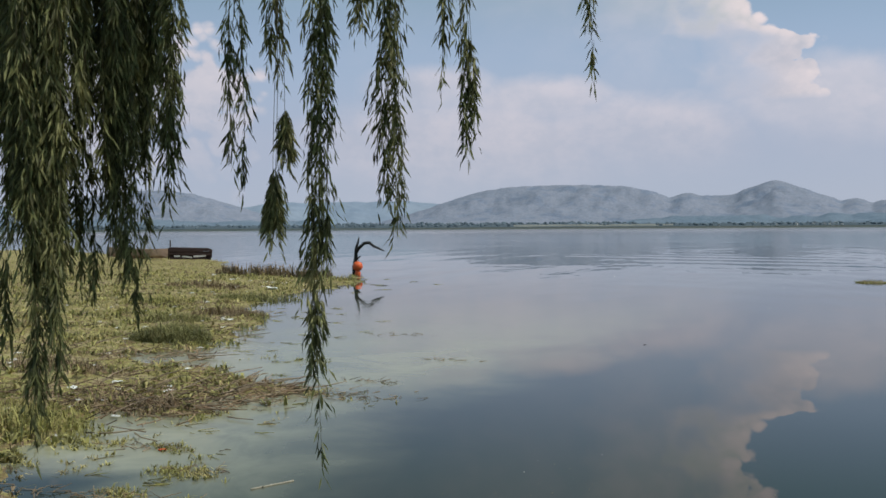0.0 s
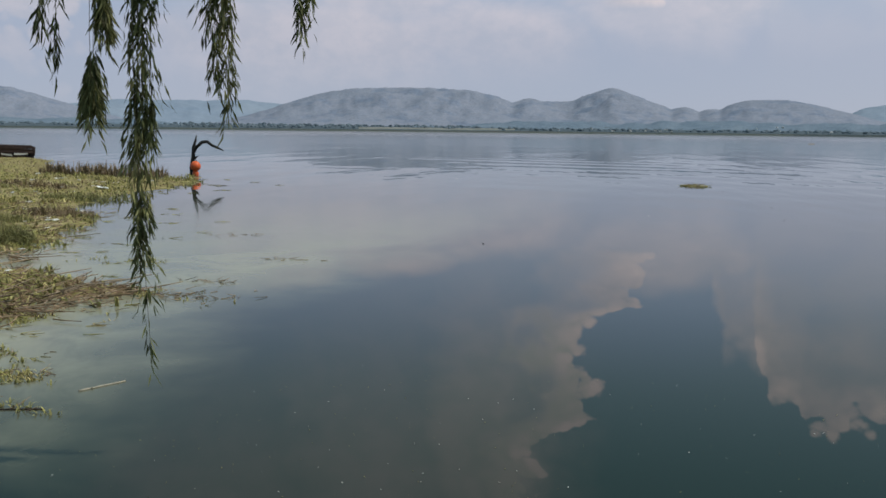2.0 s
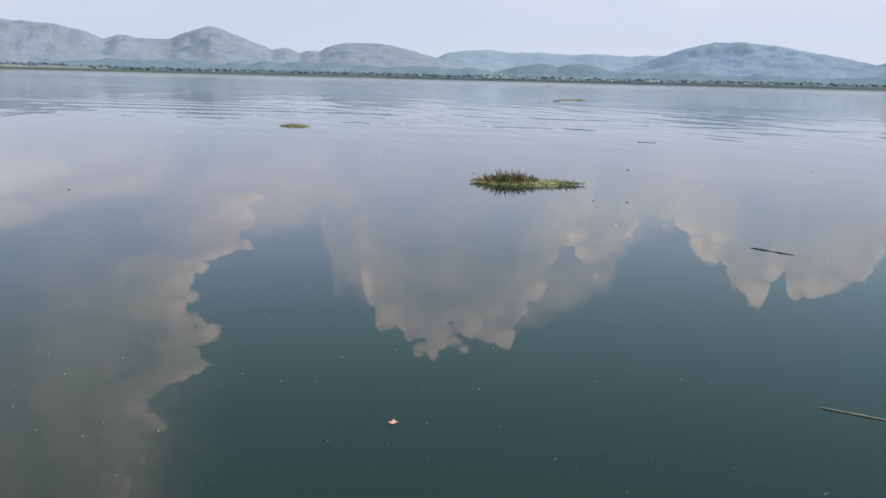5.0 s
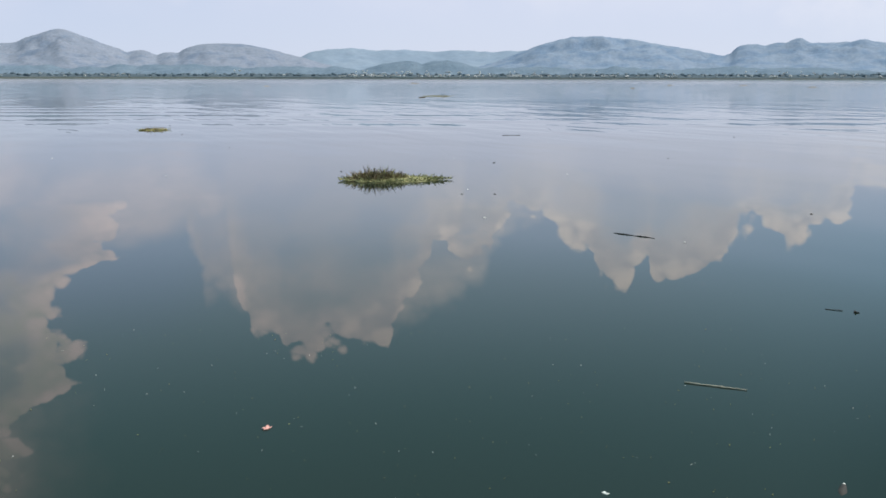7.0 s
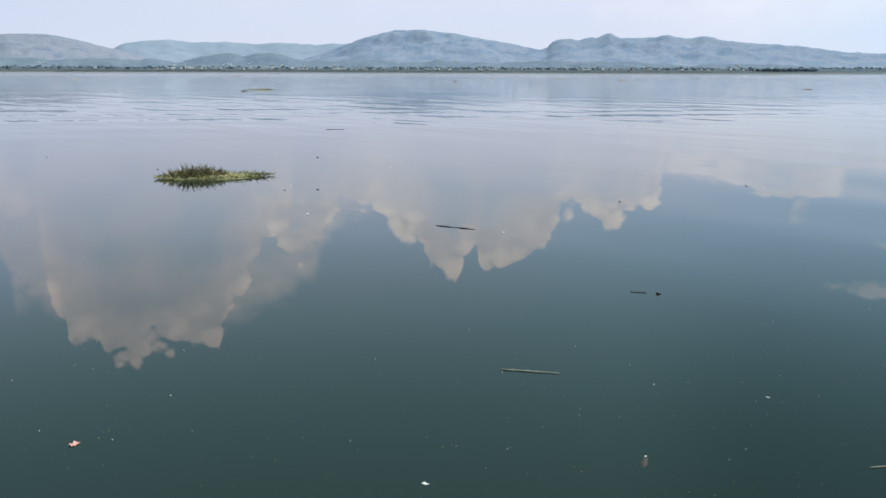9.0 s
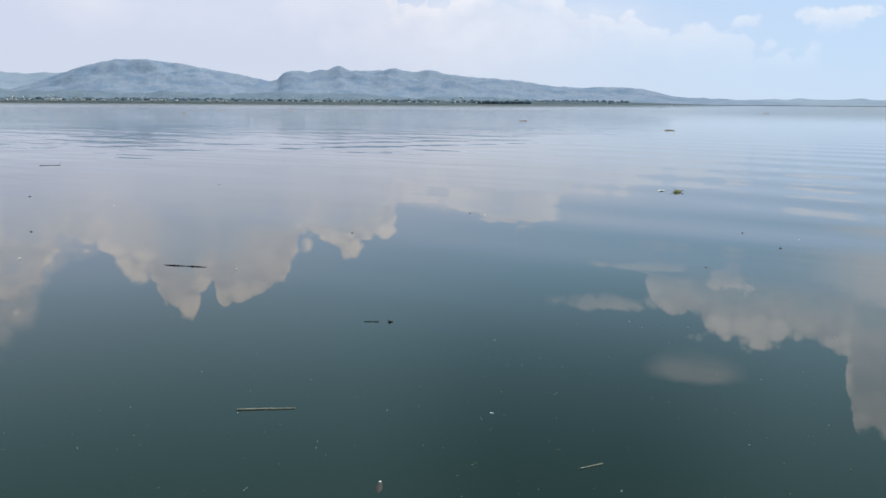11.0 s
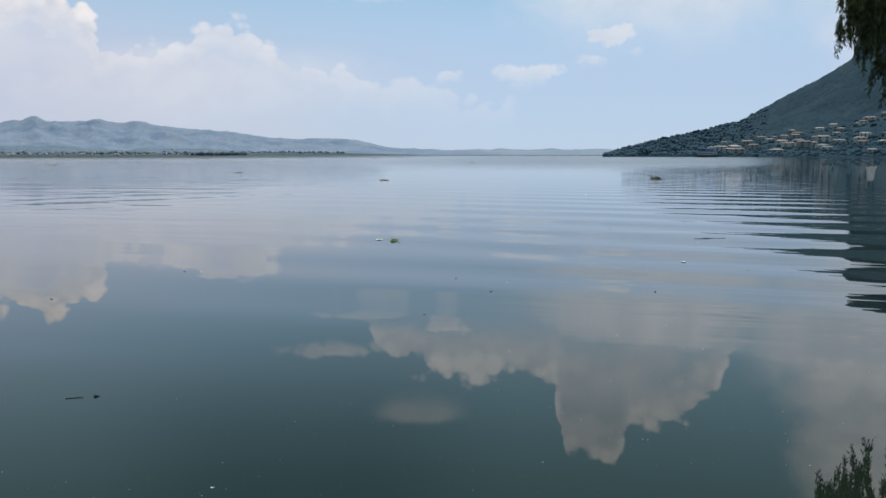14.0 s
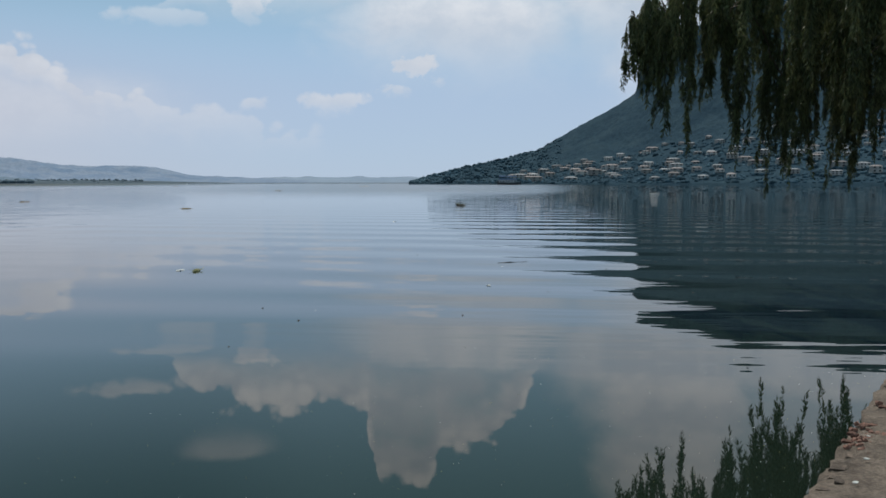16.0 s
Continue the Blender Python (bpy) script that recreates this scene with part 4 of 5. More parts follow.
# the willow over the weedy corner
left_tree = thing("willow_tree", pose(-6.6, 0.6, QUAY_Z - 0.05), "weeping willow with long leafy branches hanging over water", "tree")
base = Vector((-6.6, 0.6, QUAY_Z - 0.05))
limb(left_tree, "trunk", [Vector(p) for p in ((0, 0, -0.2), (0.05, 0.05, 0.6), (0.0, 0.15, 1.6), (0.1, 0.25, 2.8), (0.25, 0.3, 3.7))], 0.42, 0.26, 12)
limb_ends = [Vector((-2.0, 4.8, 5.0)), Vector((-3.4, 4.2, 5.1)), Vector((-4.6, 3.6, 5.4)), Vector((-0.6, 5.4, 5.2))]
limb_lines = []
for k, en in enumerate(limb_ends):
    line = arch(Vector((0.2, 0.3, 3.4)), en - base, 1.1, 10, 70 + k)
    limb(left_tree, "limb", line, 0.15, 0.03)
    limb_lines += line[4:]
rnd = random.Random(33)
# place, tip height, width, top of the leafy part, twigs, stems
HANGING = [
    (-3.23, 3.65, 1.05, 0.15, 4.4, 190, 4), (-3.43, 3.74, 1.5, 0.16, 4.4, 150, 3), (-3.31, 3.97, 1.5, 0.15, 4.4, 150, 3), (-3.35, 4.19, 1.62, 0.14, 4.4, 140, 3),
    (-3.08, 4.14, 1.55, 0.15, 4.4, 150, 3), (-3.23, 4.52, 1.95, 0.15, 4.4, 120, 3), (-2.77, 4.11, 2.22, 0.12, 4.4, 95, 2), (-2.84, 4.2, 2.5, 0.12, 4.4, 85, 2),
]
for p in ((-3.30, 3.75, 1.25), (-3.15, 3.72, 1.4), (-3.42, 3.95, 1.7), (-3.5, 4.1, 1.9), (-3.2, 4.3, 1.8)):
    HANGING.append((*p, 0.16, 4.4, 200, 4))
# the fringe of single strands out over the water
HANGING += [
    (-2.46, 4.27, 2.3, 0.13, 4.3, 84, 2), (-2.38, 4.55, 2.86, 0.17, 4.4, 80, 3), (-2.35, 4.46, 2.08, 0.25, 2.24, 90, 3), (-2.22, 4.72, 2.75, 0.15, 4.4, 46, 2),
    (-2.05, 4.37, 0.86, 0.15, 4.4, 250, 4), (-2.0, 4.92, 3.17, 0.14, 4.4, 46, 2), (-1.82, 4.78, 2.06, 0.19, 4.4, 200, 4),
    (-1.59, 5.06, 2.80, 0.09, 4.4, 50, 2), (-1.45, 5.10, 2.54, 0.13, 2.92, 40, 3), (-1.43, 5.12, 3.0, 0.10, 4.4, 26, 1), (-0.75, 5.32, 2.90, 0.10, 4.4, 44, 2),
]
for az, tip in ((-42.3, 1.75), (-40.6, 2.3), (-38.7, 1.9), (-37.0, 2.45), (-35.4, 2.1), (-33.6, 2.4)):
    for k in range(4):
        p = polar(az + rnd.gauss(0, 0.25), rnd.uniform(4.8, 6.2))
        HANGING.append((p.x - 0.2, p.y, tip + abs(rnd.gauss(0, 0.3)), 0.13, 4.4, 130, 3))
for i in range(16):
    p = polar(rnd.uniform(-70, -43), rnd.uniform(4.2, 7.0))
    HANGING.append((p.x, p.y, rnd.uniform(0.9, 2.4), 0.16, 4.4, 110, 3))
for k, (x, y, tip, width, leafy, twigs, stems) in enumerate(HANGING):
    top = 4.5 + rnd.uniform(0, 0.3)
    length = top - tip
    me = strand_mesh(length, int(twigs * (2.4 if k < 13 else 1.9)), width * (0.85 if k < 13 else 0.68), max(0.0, (top - leafy) / length), stems, 100 + k, 0.088, LEAF, 0.13, 7, bells=0.55)
    ob = part("hanging_branch", me, LEAF, left_tree)
    ob.matrix_basis = Matrix.Translation(Vector((x, y, top)) - base)
    near = min(limb_lines, key=lambda q: (q - (Vector((x, y, top)) - base)).length)
    limb(left_tree, "twig", arch(near, Vector((x, y, top)) - base, 0.15, 5, k, 0.03), 0.02, 0.006, 5)

# unseen leafy roof over the shore, added above the view to shade what hangs below
crown = [strand_mesh(1.5, 300, 0.3, 0.0, 5, 900 + q, 0.085, LEAF, 0.18, 8, 1.2) for q in range(4)]
for k in range(92):
    spot = Vector((rnd.uniform(-6.5, -1.3) if k < 84 else rnd.uniform(-2.4, 0.9), rnd.uniform(1.8, 5.4) if k < 84 else rnd.uniform(2.6, 5.0), 6.3 + rnd.uniform(-0.25, 0.5))) - base
    ob = part("hanging_branch", rnd.choice(crown), LEAF, left_tree)
    ob.matrix_basis = Matrix.Translation(spot) @ pose(0, 0, 0, rnd.uniform(-12, 12), rnd.uniform(-12, 12), rnd.uniform(0, 360))
    near = min(limb_lines, key=lambda q: (q - spot).length)
    limb(left_tree, "twig", arch(near, spot, 0.1, 4, 600 + k, 0.03), 0.02, 0.006, 4)

# the willow farther along the quay
right_base = Vector((17.4, -9.6, QUAY_Z - 0.05))
right_tree = thing("willow_tree", Matrix.Translation(right_base), "large shaded weeping willow leaning over the quay edge", "tree")
limb(right_tree, "trunk", [Vector(p) for p in ((0, 0, -0.6), (0, 0.1, 0.8), (-0.1, 0.3, 2.2), (0.0, 0.5, 3.6), (0.1, 0.7, 4.8))], 0.55, 0.34, 12)
right_lines = []
for k in range(9):
    an = k * 0.7
    en = Vector((5.4 * math.cos(an), 0.9 + 5.4 * math.sin(an), 4.9))
    line = arch(Vector((0, 0.5, 3.6 + 0.1 * k)), en, 1.7, 9, 300 + k, 0.25)
    limb(right_tree, "limb", line, 0.2, 0.03)
    right_lines += line[2:]
variants = {}
for length, twigs in ((1.1, 110), (1.8, 180), (2.6, 260)):
    variants[length] = [strand_mesh(length, twigs, 0.11, 0.02, 4, 500 + q + int(length * 10), 0.1, LEAF_SHADED, 0.2, 9, 0.75, 0.08, 1.6) for q in range(6)]
centre, reach = Vector((17.3, -8.6)), 7.2
# the long fronds at the rim: foot of each, and how far it hangs
fronds = [(17.26, -1.71, 3.73, 1.1), (16.97, -2.07, 3.41, 1.1), (16.55, -2.37, 2.84, 1.8), (15.94, -2.55, 2.52, 2.6), (16.86, -3.11, 3.35, 1.1), (16.86, -3.39, 3.0, 1.8), (16.02, -3.50, 2.29, 2.6), (17.58, -4.31, 1.85, 2.6), (17.61, -4.60, 1.93, 2.6),
          (17.65, -4.85, 2.12, 2.6), (15.92, -4.50, 2.29, 2.6), (15.93, -4.70, 2.34, 2.6), (18.02, -5.67, 1.93, 2.6), (18.03, -5.79, 1.93, 2.6), (18.25, -6.01, 1.92, 2.6), (18.5, -6.36, 2.13, 2.6), (18.14, -6.54, 2.48, 2.6)]
hung = []
for x, y, tip, length in fronds:
    hung.append((x, y, tip, length))
    hung.append((x + rnd.gauss(0, 0.04), y + rnd.gauss(0, 0.03), tip + (rnd.uniform(0.5, 0.9) if tip < 2.2 else rnd.uniform(0.05, 0.3)), 1.8))
    hung.append((x + rnd.gauss(0, 0.3), y + rnd.gauss(0, 0.12), tip + rnd.uniform(0.7, 1.2), 1.1))
for k in range(5):
    hung.append((17.26 + rnd.gauss(0, 0.1), rnd.uniform(-2.1, -1.74), rnd.uniform(3.75, 4.05), 1.1))
for k in range(20):
    y = rnd.uniform(-3.7, -1.9)
    hung.append((17.2 + rnd.uniform(-0.4, 0.5), y, 3.75 + 0.2 * (-1.75 - y) + rnd.uniform(-0.1, 0.5), 1.1))
for q in right_lines:
    if q.z > 3.0:
        hung.append((q.x + right_base.x + rnd.uniform(-0.1, 0.1), q.y + right_base.y, q.z + right_base.z - 1.05, 1.1))
while len(hung) < 660:
    x, y = rnd.uniform(-1, 1), rnd.uniform(-1, 1)
    q = math.hypot(x, y)
    if q > 1 or q < 0.15:
        continue
    y_at = centre.y + y * reach
    low = 2.75 + 1.25 * smooth_step(y_at, -4.4, -3.5) + 0.45 * abs(rnd.gauss(0, 1)) + 0.3 * max(0.0, centre.x + x * reach - 16.5)
    top = 4.2 + 4.2 * (1 - q * q)
    for tip in (low, low + 1.5):
        if tip < top - 0.6:
            hung.append((centre.x + x * reach, y_at, tip, 1.1 if top - tip < 1.5 else (1.8 if top - tip < 2.3 else 2.6)))
# the crown slopes down to its rim over the water
hung = [h for h in hung if h[2] + h[3] < 5.16 + 1.5 * max(0.0, -1.75 - h[1])]
hung.sort(key=lambda h: math.hypot(h[0] - right_base.x, h[1] - right_base.y - 1.0))
for k, (x, y, tip, length) in enumerate(hung):
    ob = part("hanging_branch", rnd.choice(variants[length]), LEAF_SHADED, right_tree)
    here = Vector((x, y, tip + length)) - right_base
    ob.matrix_basis = Matrix.Translation(here) @ pose(0, 0, 0, rnd.uniform(-6, 6), rnd.uniform(-6, 6), rnd.uniform(0, 360))
    near = min(right_lines, key=lambda w: (w - here).length)
    v, f = tube(arch(near, here, 0.05, 4, k, 0.03), [0.016, 0.012, 0.009, 0.006], 4)
    part("twig", mesh_from("twig", v, f, BARK, True), BARK, right_tree)
    right_lines.append(here)


# ---- the weedy shore ----
def between(table, v):
    for (a0, b0), (a1, b1) in zip(table, table[1:]):
        if v <= a1:
            return b0 + (b1 - b0) * max(0.0, (v - a0) / (a1 - a0))
    return table[-1][1]


SIDE = [(3.0, -5.6), (5.4, -4.6), (6.6, -5.6), (8.4, -6.0), (9.4, -5.6), (10.2, -5.2), (11.2, -7.0), (13, -8.2), (15, -8.6), (19, -9.8), (23, -12.0), (31, -12.0), (33, -13.4)]
REAR = [(-60, 74), (-29, 51), (-20, 36.5), (-14, 33.5), (-11, 32.5)]


def weed_mask(x, y):
    """Metres inside the weed, ragged; negative on open water."""
    m = min(between(SIDE, y) - x, (between(REAR, x) - y) * 0.8)
    return m + 1.3 * wave(x, y, 0.35, 3.0) + 0.5 * wave(x * 0.6, y * 2.0, 1.1, 7.0)


def weed_height(x, y):
    m = weed_mask(x, y)
    return -0.06 + 0.10 * smooth_step(m, -0.8, 0.6) + 0.10 * smooth_step(m, 1.0, 6.0) + 0.05 * wave(x, y, 0.8, 1.0) * smooth_step(m, -0.5, 1.5)


ys = [3.0 + 0.16 * i for i in range(75)] + [15.0 + 0.3 * i for i in range(70)] + [36 + 1.2 * i for i in range(32)]
verts, faces = [], []
for j, y in enumerate(ys):
    step = 0.16 if y < 15 else (0.3 if y < 36 else 0.9)
    for i in range(150):
        x = between(SIDE, y) + 2.6 - i * step * (1 + i * 0.012)
        verts.append(Vector((x, y, weed_height(x, y))))
for j in range(len(ys) - 1):
    for i in range(149):
        a0 = j * 150 + i
        q = (a0, a0 + 150, a0 + 151, a0 + 1)
        if max(verts[k].z for k in q) > -0.055:
            faces.append(q)
tagged(new("ground_weed_bank", mesh_from("ground_weed_bank", verts, faces, MARSH, True)), "yellow-green matted water weed along the shore", "weed bank", kind="structure")


def blades(name, spots, mat, label, category, seed, wide=0.012, lean=0.6):
    """Grass-like blades, three to a tuft, joined; spots are (place, height)."""
    r = random.Random(seed)
    verts, faces = [], []
    for p, h in spots:
        for k in range(3):
            an = r.uniform(0, 6.283)
            out = Vector((math.cos(an), math.sin(an), 0))
            across = Vector((-out.y, out.x, 0)) * wide * r.uniform(0.6, 1.4)
            ln = h * r.uniform(0.6, 1.2)
            tilt = r.random() * lean
            b = Vector(p) + out * r.uniform(0, 0.03)
            mid = b + out * ln * tilt * 0.35 + Vector((0, 0, ln * 0.6))
            tip = b + out * ln * tilt + Vector((0, 0, ln * (1 - 0.3 * tilt)))
            n0 = len(verts)
            verts += [b - across, b + across, mid + across * 0.7, mid - across * 0.7, tip]
            faces += [(n0, n0 + 1, n0 + 2, n0 + 3), (n0 + 3, n0 + 2, n0 + 4)]
    return tagged(new(name, mesh_from(name, verts, faces, mat)), label, category, kind="stuff")


rnd = random.Random(55)
green, brown = [], []
while len(green) + len(brown) < 26000:
    y = 4.5 + 46 * rnd.random() ** 1.9
    x = between(SIDE, y) + 1.5 - (10 + y * 0.35) * rnd.random() ** 1.3
    if weed_mask(x, y) < -0.1 or rnd.random() > 0.25 + 1.2 * abs(wave(x, y, 0.5, 12)):
        continue
    h = (rnd.uniform(0.012, 0.04) if rnd.random() < 0.92 else rnd.uniform(0.05, 0.14)) * (1 + 0.02 * y)
    (brown if wave(x, y, 0.7, 20) > 0.02 else green).append(((x, y, max(0.0, weed_height(x, y))), h))
blades("marsh_grass", green, WEED, "short yellow-green water weed growing on the bank", "grass", 1, 0.009, 2.6)
blades("dead_marsh_grass", brown, DEAD, "brown dead stalks mixed into the weed", "grass", 2, 0.008, 2.6)


def tuft(centre, size, count, h, mat, name, label, seed, wide=0.006, lean=1.2):
    r = random.Random(seed)
    spots = []
    for i in range(count):
        an, q = r.uniform(0, 6.283), math.sqrt(r.random())
        x, y = centre[0] + math.cos(an) * q * size[0], centre[1] + math.sin(an) * q * size[1]
        spots.append(((x, y, max(0.0, weed_height(x, y)) - 0.01), h * (1.05 - 0.75 * q * q) * r.uniform(0.6, 1.1)))
    return blades(name, spots, mat, label, "bush", seed, wide, lean)


tuft((-9.2, 14.3), (0.75, 0.5), 1300, 0.38, WEED_DARK, "bush", "olive green bushy mound of water plants", 3, 0.008, 2.2)
tuft((-10.9, 17.0), (0.9, 0.5), 420, 0.26, WEED_DARK, "low_bush", "low green clump of water plants", 4)
tuft((-13.4, 20.5), (1.0, 0.6), 300, 0.3, WEED, "low_bush", "low green clump of water plants", 5)
tuft((-10.4, 18.6), (1.0, 0.5), 260, 0.32, DEAD, "stalks", "brown upright water plant stalks", 6)
tuft((-8.6, 10.6), (1.1, 0.5), 340, 0.22, DEAD, "stalks", "brown upright water plant stalks", 7)
tuft((-7.2, 8.2), (0.9, 0.4), 300, 0.2, WEED, "low_bush", "low yellow-green weed clump", 8)
tuft((-6.7, 7.6), (1.0, 0.5), 360, 0.24, WEED, "low_bush", "low yellow-green weed clump", 61, 0.008, 1.6)
tuft((-6.2, 8.8), (0.9, 0.4), 200, 0.2, DEAD, "stalks", "brown upright water plant stalks", 62, 0.007, 2.0)
tuft((-12.0, 23.0), (1.4, 0.6), 260, 0.3, WEED_DARK, "low_bush", "low green clump of water plants", 63, 0.01, 1.8)
tuft((-15.5, 26.5), (1.6, 0.6), 260, 0.3, DEAD, "stalks", "brown upright water plant stalks", 64, 0.01, 1.6)
for i in range(9):
    s = i / 8
    tuft((-14.3 - 5.2 * s, 33.0 + 2.0 * s), (0.55, 0.3), 46, 0.62, DEAD, "reeds", "row of dark brown withered reeds on the bank", 20 + i, 0.022, 0.8)
tuft((-12.9, 31.8), (0.8, 0.4), 200, 0.25, WEED, "low_bush", "low green clump of water plants", 9)


def sticks(name, spots, mat, label, seed, r0=0.006):
    """Loose twigs lying about, joined; spots are (place, length, heading, rise)."""
    r = random.Random(seed)
    verts, faces = [], []
    for p, ln, an, up in spots:
        way = Vector((math.cos(an), math.sin(an), up)).normalized()
        bend = Vector((-way.y, way.x, 0)) * ln * r.uniform(-0.1, 0.1)
        v, f = tube([Vector(p), Vector(p) + way * ln * 0.5 + bend, Vector(p) + way * ln], [r0 * 1.3, r0, r0 * 0.6], 4)
        n0 = len(verts)
        verts += v
        faces += [tuple(n0 + i for i in q) for q in f]
    return tagged(new(name, mesh_from(name, verts, faces, mat)), label, "twigs", kind="stuff")


spots = []
for i in range(420):
    y = rnd.choice((9.0, 9.3, 9.7, 10.2, 12.6)) + rnd.gauss(0, 0.5)
    x = between(SIDE, y) - abs(rnd.gauss(0, 1.4)) + 0.6
    spots.append(((x, y, max(0.01, weed_height(x, y)) + 0.01), rnd.uniform(0.08, 0.32), rnd.uniform(0, 6.28), rnd.uniform(-0.02, 0.5)))
for i in range(130):
    x, y = -6.4 + rnd.gauss(0, 0.7), 9.2 + rnd.gauss(0, 0.5)
    spots.append(((x, y, max(0.01, weed_height(x, y)) + 0.01), rnd.uniform(0.12, 0.45), rnd.uniform(0, 6.28), rnd.uniform(-0.02, 0.45)))
sticks("brown_twigs", spots, TWIG, "tangled red-brown dead twigs washed ashore", 2, 0.0055)

# broad-leaved floating plants in ragged patches, and driftwood lying across them
leaves, dark_leaves, drift = [], [], []
while len(leaves) + len(dark_leaves) < 5200:
    y = 6.5 + 28 * rnd.random() ** 1.7
    x = between(SIDE, y) + 1.2 - (7 + y * 0.3) * rnd.random() ** 1.2
    if weed_mask(x, y) < -0.3 or wave(x, y, 0.9, 44) < 0.06:
        continue
    (leaves if rnd.random() < 0.6 else dark_leaves).append(((x, y, max(0.0, weed_height(x, y))), rnd.uniform(0.04, 0.13) * (1 + 0.015 * y)))
blades("broad_leaved_weed", leaves, WEED, "broad-leaved yellow-green plants matted on the bank", "water weed", 71, 0.019, 2.2)
blades("olive_leaved_weed", dark_leaves, WEED_DARK, "olive broad-leaved plants matted on the bank", "water weed", 72, 0.017, 2.0)
for i in range(240):
    y = rnd.choice((8.6, 9.2, 9.6, 10.4, 12.2, 15.5, 19.0)) + rnd.gauss(0, 0.6)
    x = between(SIDE, y) - abs(rnd.gauss(0, 1.8)) + 0.5
    drift.append(((x, y, max(0.01, weed_height(x, y)) + 0.02), rnd.uniform(0.2, 0.7), rnd.gauss(0.3, 0.9), rnd.uniform(-0.02, 0.3)))
sticks("driftwood", drift[:150], DEAD, "brown broken stems strewn over the weed", 73, 0.007)
sticks("pale_driftwood", drift[150:], PLANK, "pale weathered stems strewn over the weed", 74, 0.008)

# litter: pale scraps, each a crumpled sheet


def scrap(p, size, mat, name, label, category, seed, group=""):
    r = random.Random(seed)
    bm = bmesh.new()
    bmesh.ops.create_grid(bm, x_segments=4, y_segments=3, size=0.5)
    for v in bm.verts:
        v.co = Vector((v.co.x * size * (1 + r.uniform(-0.2, 0.2)), v.co.y * size * 0.6 * (1 + r.uniform(-0.2, 0.2)), r.uniform(0, 0.35) * size * 0.5))
    bmesh.ops.solidify(bm, geom=bm.faces[:], thickness=0.004)
    me = bpy.data.meshes.new(name)
    bm.to_mesh(me)
    bm.free()
    me.materials.append(mat)
    ob = new(name, me)
    ob.matrix_world = pose(*p, 0, 0, r.uniform(0, 180))
    return tagged(ob, label, category, group)


for k, (x, y, s) in enumerate(((-7.55, 9.51, 0.16), (-9.63, 17.17, 0.18), (-13.1, 26.2, 0.42), (-12.5, 21.2, 0.22), (-8.1, 13.4, 0.12), (-10.3, 19.6, 0.16), (-6.4, 9.8, 0.1), (-11.6, 16.6, 0.14),
                               (-7.0, 11.2, 0.1), (-14.6, 24.0, 0.2), (-16.5, 30.0, 0.25), (-15.2, 27.5, 0.18), (-9.0, 12.2, 0.1), (-6.1, 8.3, 0.09), (-8.8, 10.4, 0.12), (-13.4, 30.5, 0.2), (-19.0, 33.0, 0.25), (-10.8, 15.9, 0.12))):
    scrap((x, y, max(0.005, weed_height(x, y)) + 0.02), s, LITTER, "plastic_scrap", "crumpled white plastic scrap lying on the weed", "litter", k, "litter on the weed bank")
for i in range(105):
    y = 7 + 26 * rnd.random() ** 1.4
    x = between(SIDE, y) - 6 * rnd.random()
    scrap((x, y, max(0.005, weed_height(x, y)) + 0.02), rnd.uniform(0.04, 0.12) * (1 + 0.015 * y), LITTER, "plastic_scrap", "small pale plastic scrap caught in the weed", "litter", 40 + i, "litter on the weed bank")

# ---- things at the far end of the weed bank ----
wreck = thing("landing_stage", pose(-31.2, 51.4, 0.03, 0, 2.2, 28), "broken dark reddish wooden landing stage lying on the bank", "landing stage")
for k, (z, ln, x) in enumerate(((0.06, 2.5, 0.05), (0.36, 2.55, 0.0), (0.49, 2.6, 0.0), (0.62, 2.6, 0.0))):
    part("plank", box(bmesh.new(), (ln, 0.07, 0.13), pose(x, -0.55, z, 0, rnd.uniform(-1.2, 1.2)), 0.012, 0.02, k), WRECK_WOOD, wreck)
part("back_board", box(bmesh.new(), (2.4, 0.06, 0.3), pose(0.0, -0.35, 0.2), 0.012, 0.02, 44), WRECK_WOOD, wreck)
# pale boards added in place of a white scrap and pale water in the gap
for k, (x, ln, z) in enumerate(((-0.75, 0.35, 0.2), (-0.15, 0.6, 0.17), (0.62, 0.75, 0.24))):
    part("loose_board", box(bmesh.new(), (ln, 0.05, 0.09), pose(x, -0.58, z, 0, rnd.uniform(-5, 5)), 0.01, 0.015, 20 + k), PALE_BOARD, wreck, "pale board standing in for scrap and pale water in the gap")
for k in range(4):
    part("deck_board", box(bmesh.new(), (2.6 - 0.12 * k, 0.24, 0.06), pose(0.02, -0.38 + k * 0.27, 0.68 + 0.012 * k, 0, rnd.uniform(-1, 1)), 0.012, 0.02, 10 + k), WRECK_WOOD, wreck)
for x, h in ((-1.25, 0.8), (0.35, 0.74), (1.25, 0.78)):
    part("post", box(bmesh.new(), (0.14, 0.16, h), pose(x, -0.45, h / 2 - 0.1, 0, rnd.uniform(-4, 4)), 0.015, 0.01, 30), WRECK_WOOD, wreck)
part("end_board", box(bmesh.new(), (0.08, 1.1, 0.5), pose(1.32, 0.0, 0.42), 0.012, 0.01, 31), WRECK_WOOD, wreck)
boat = thing("rowing_boat", pose(-34.4, 50.6, 0.12, 0, 2, 22) @ Matrix.Diagonal((1, 1, 1.2, 1)), "old pale wooden boat pulled up on the bank", "boat")
bm = bmesh.new()
rings_v = []
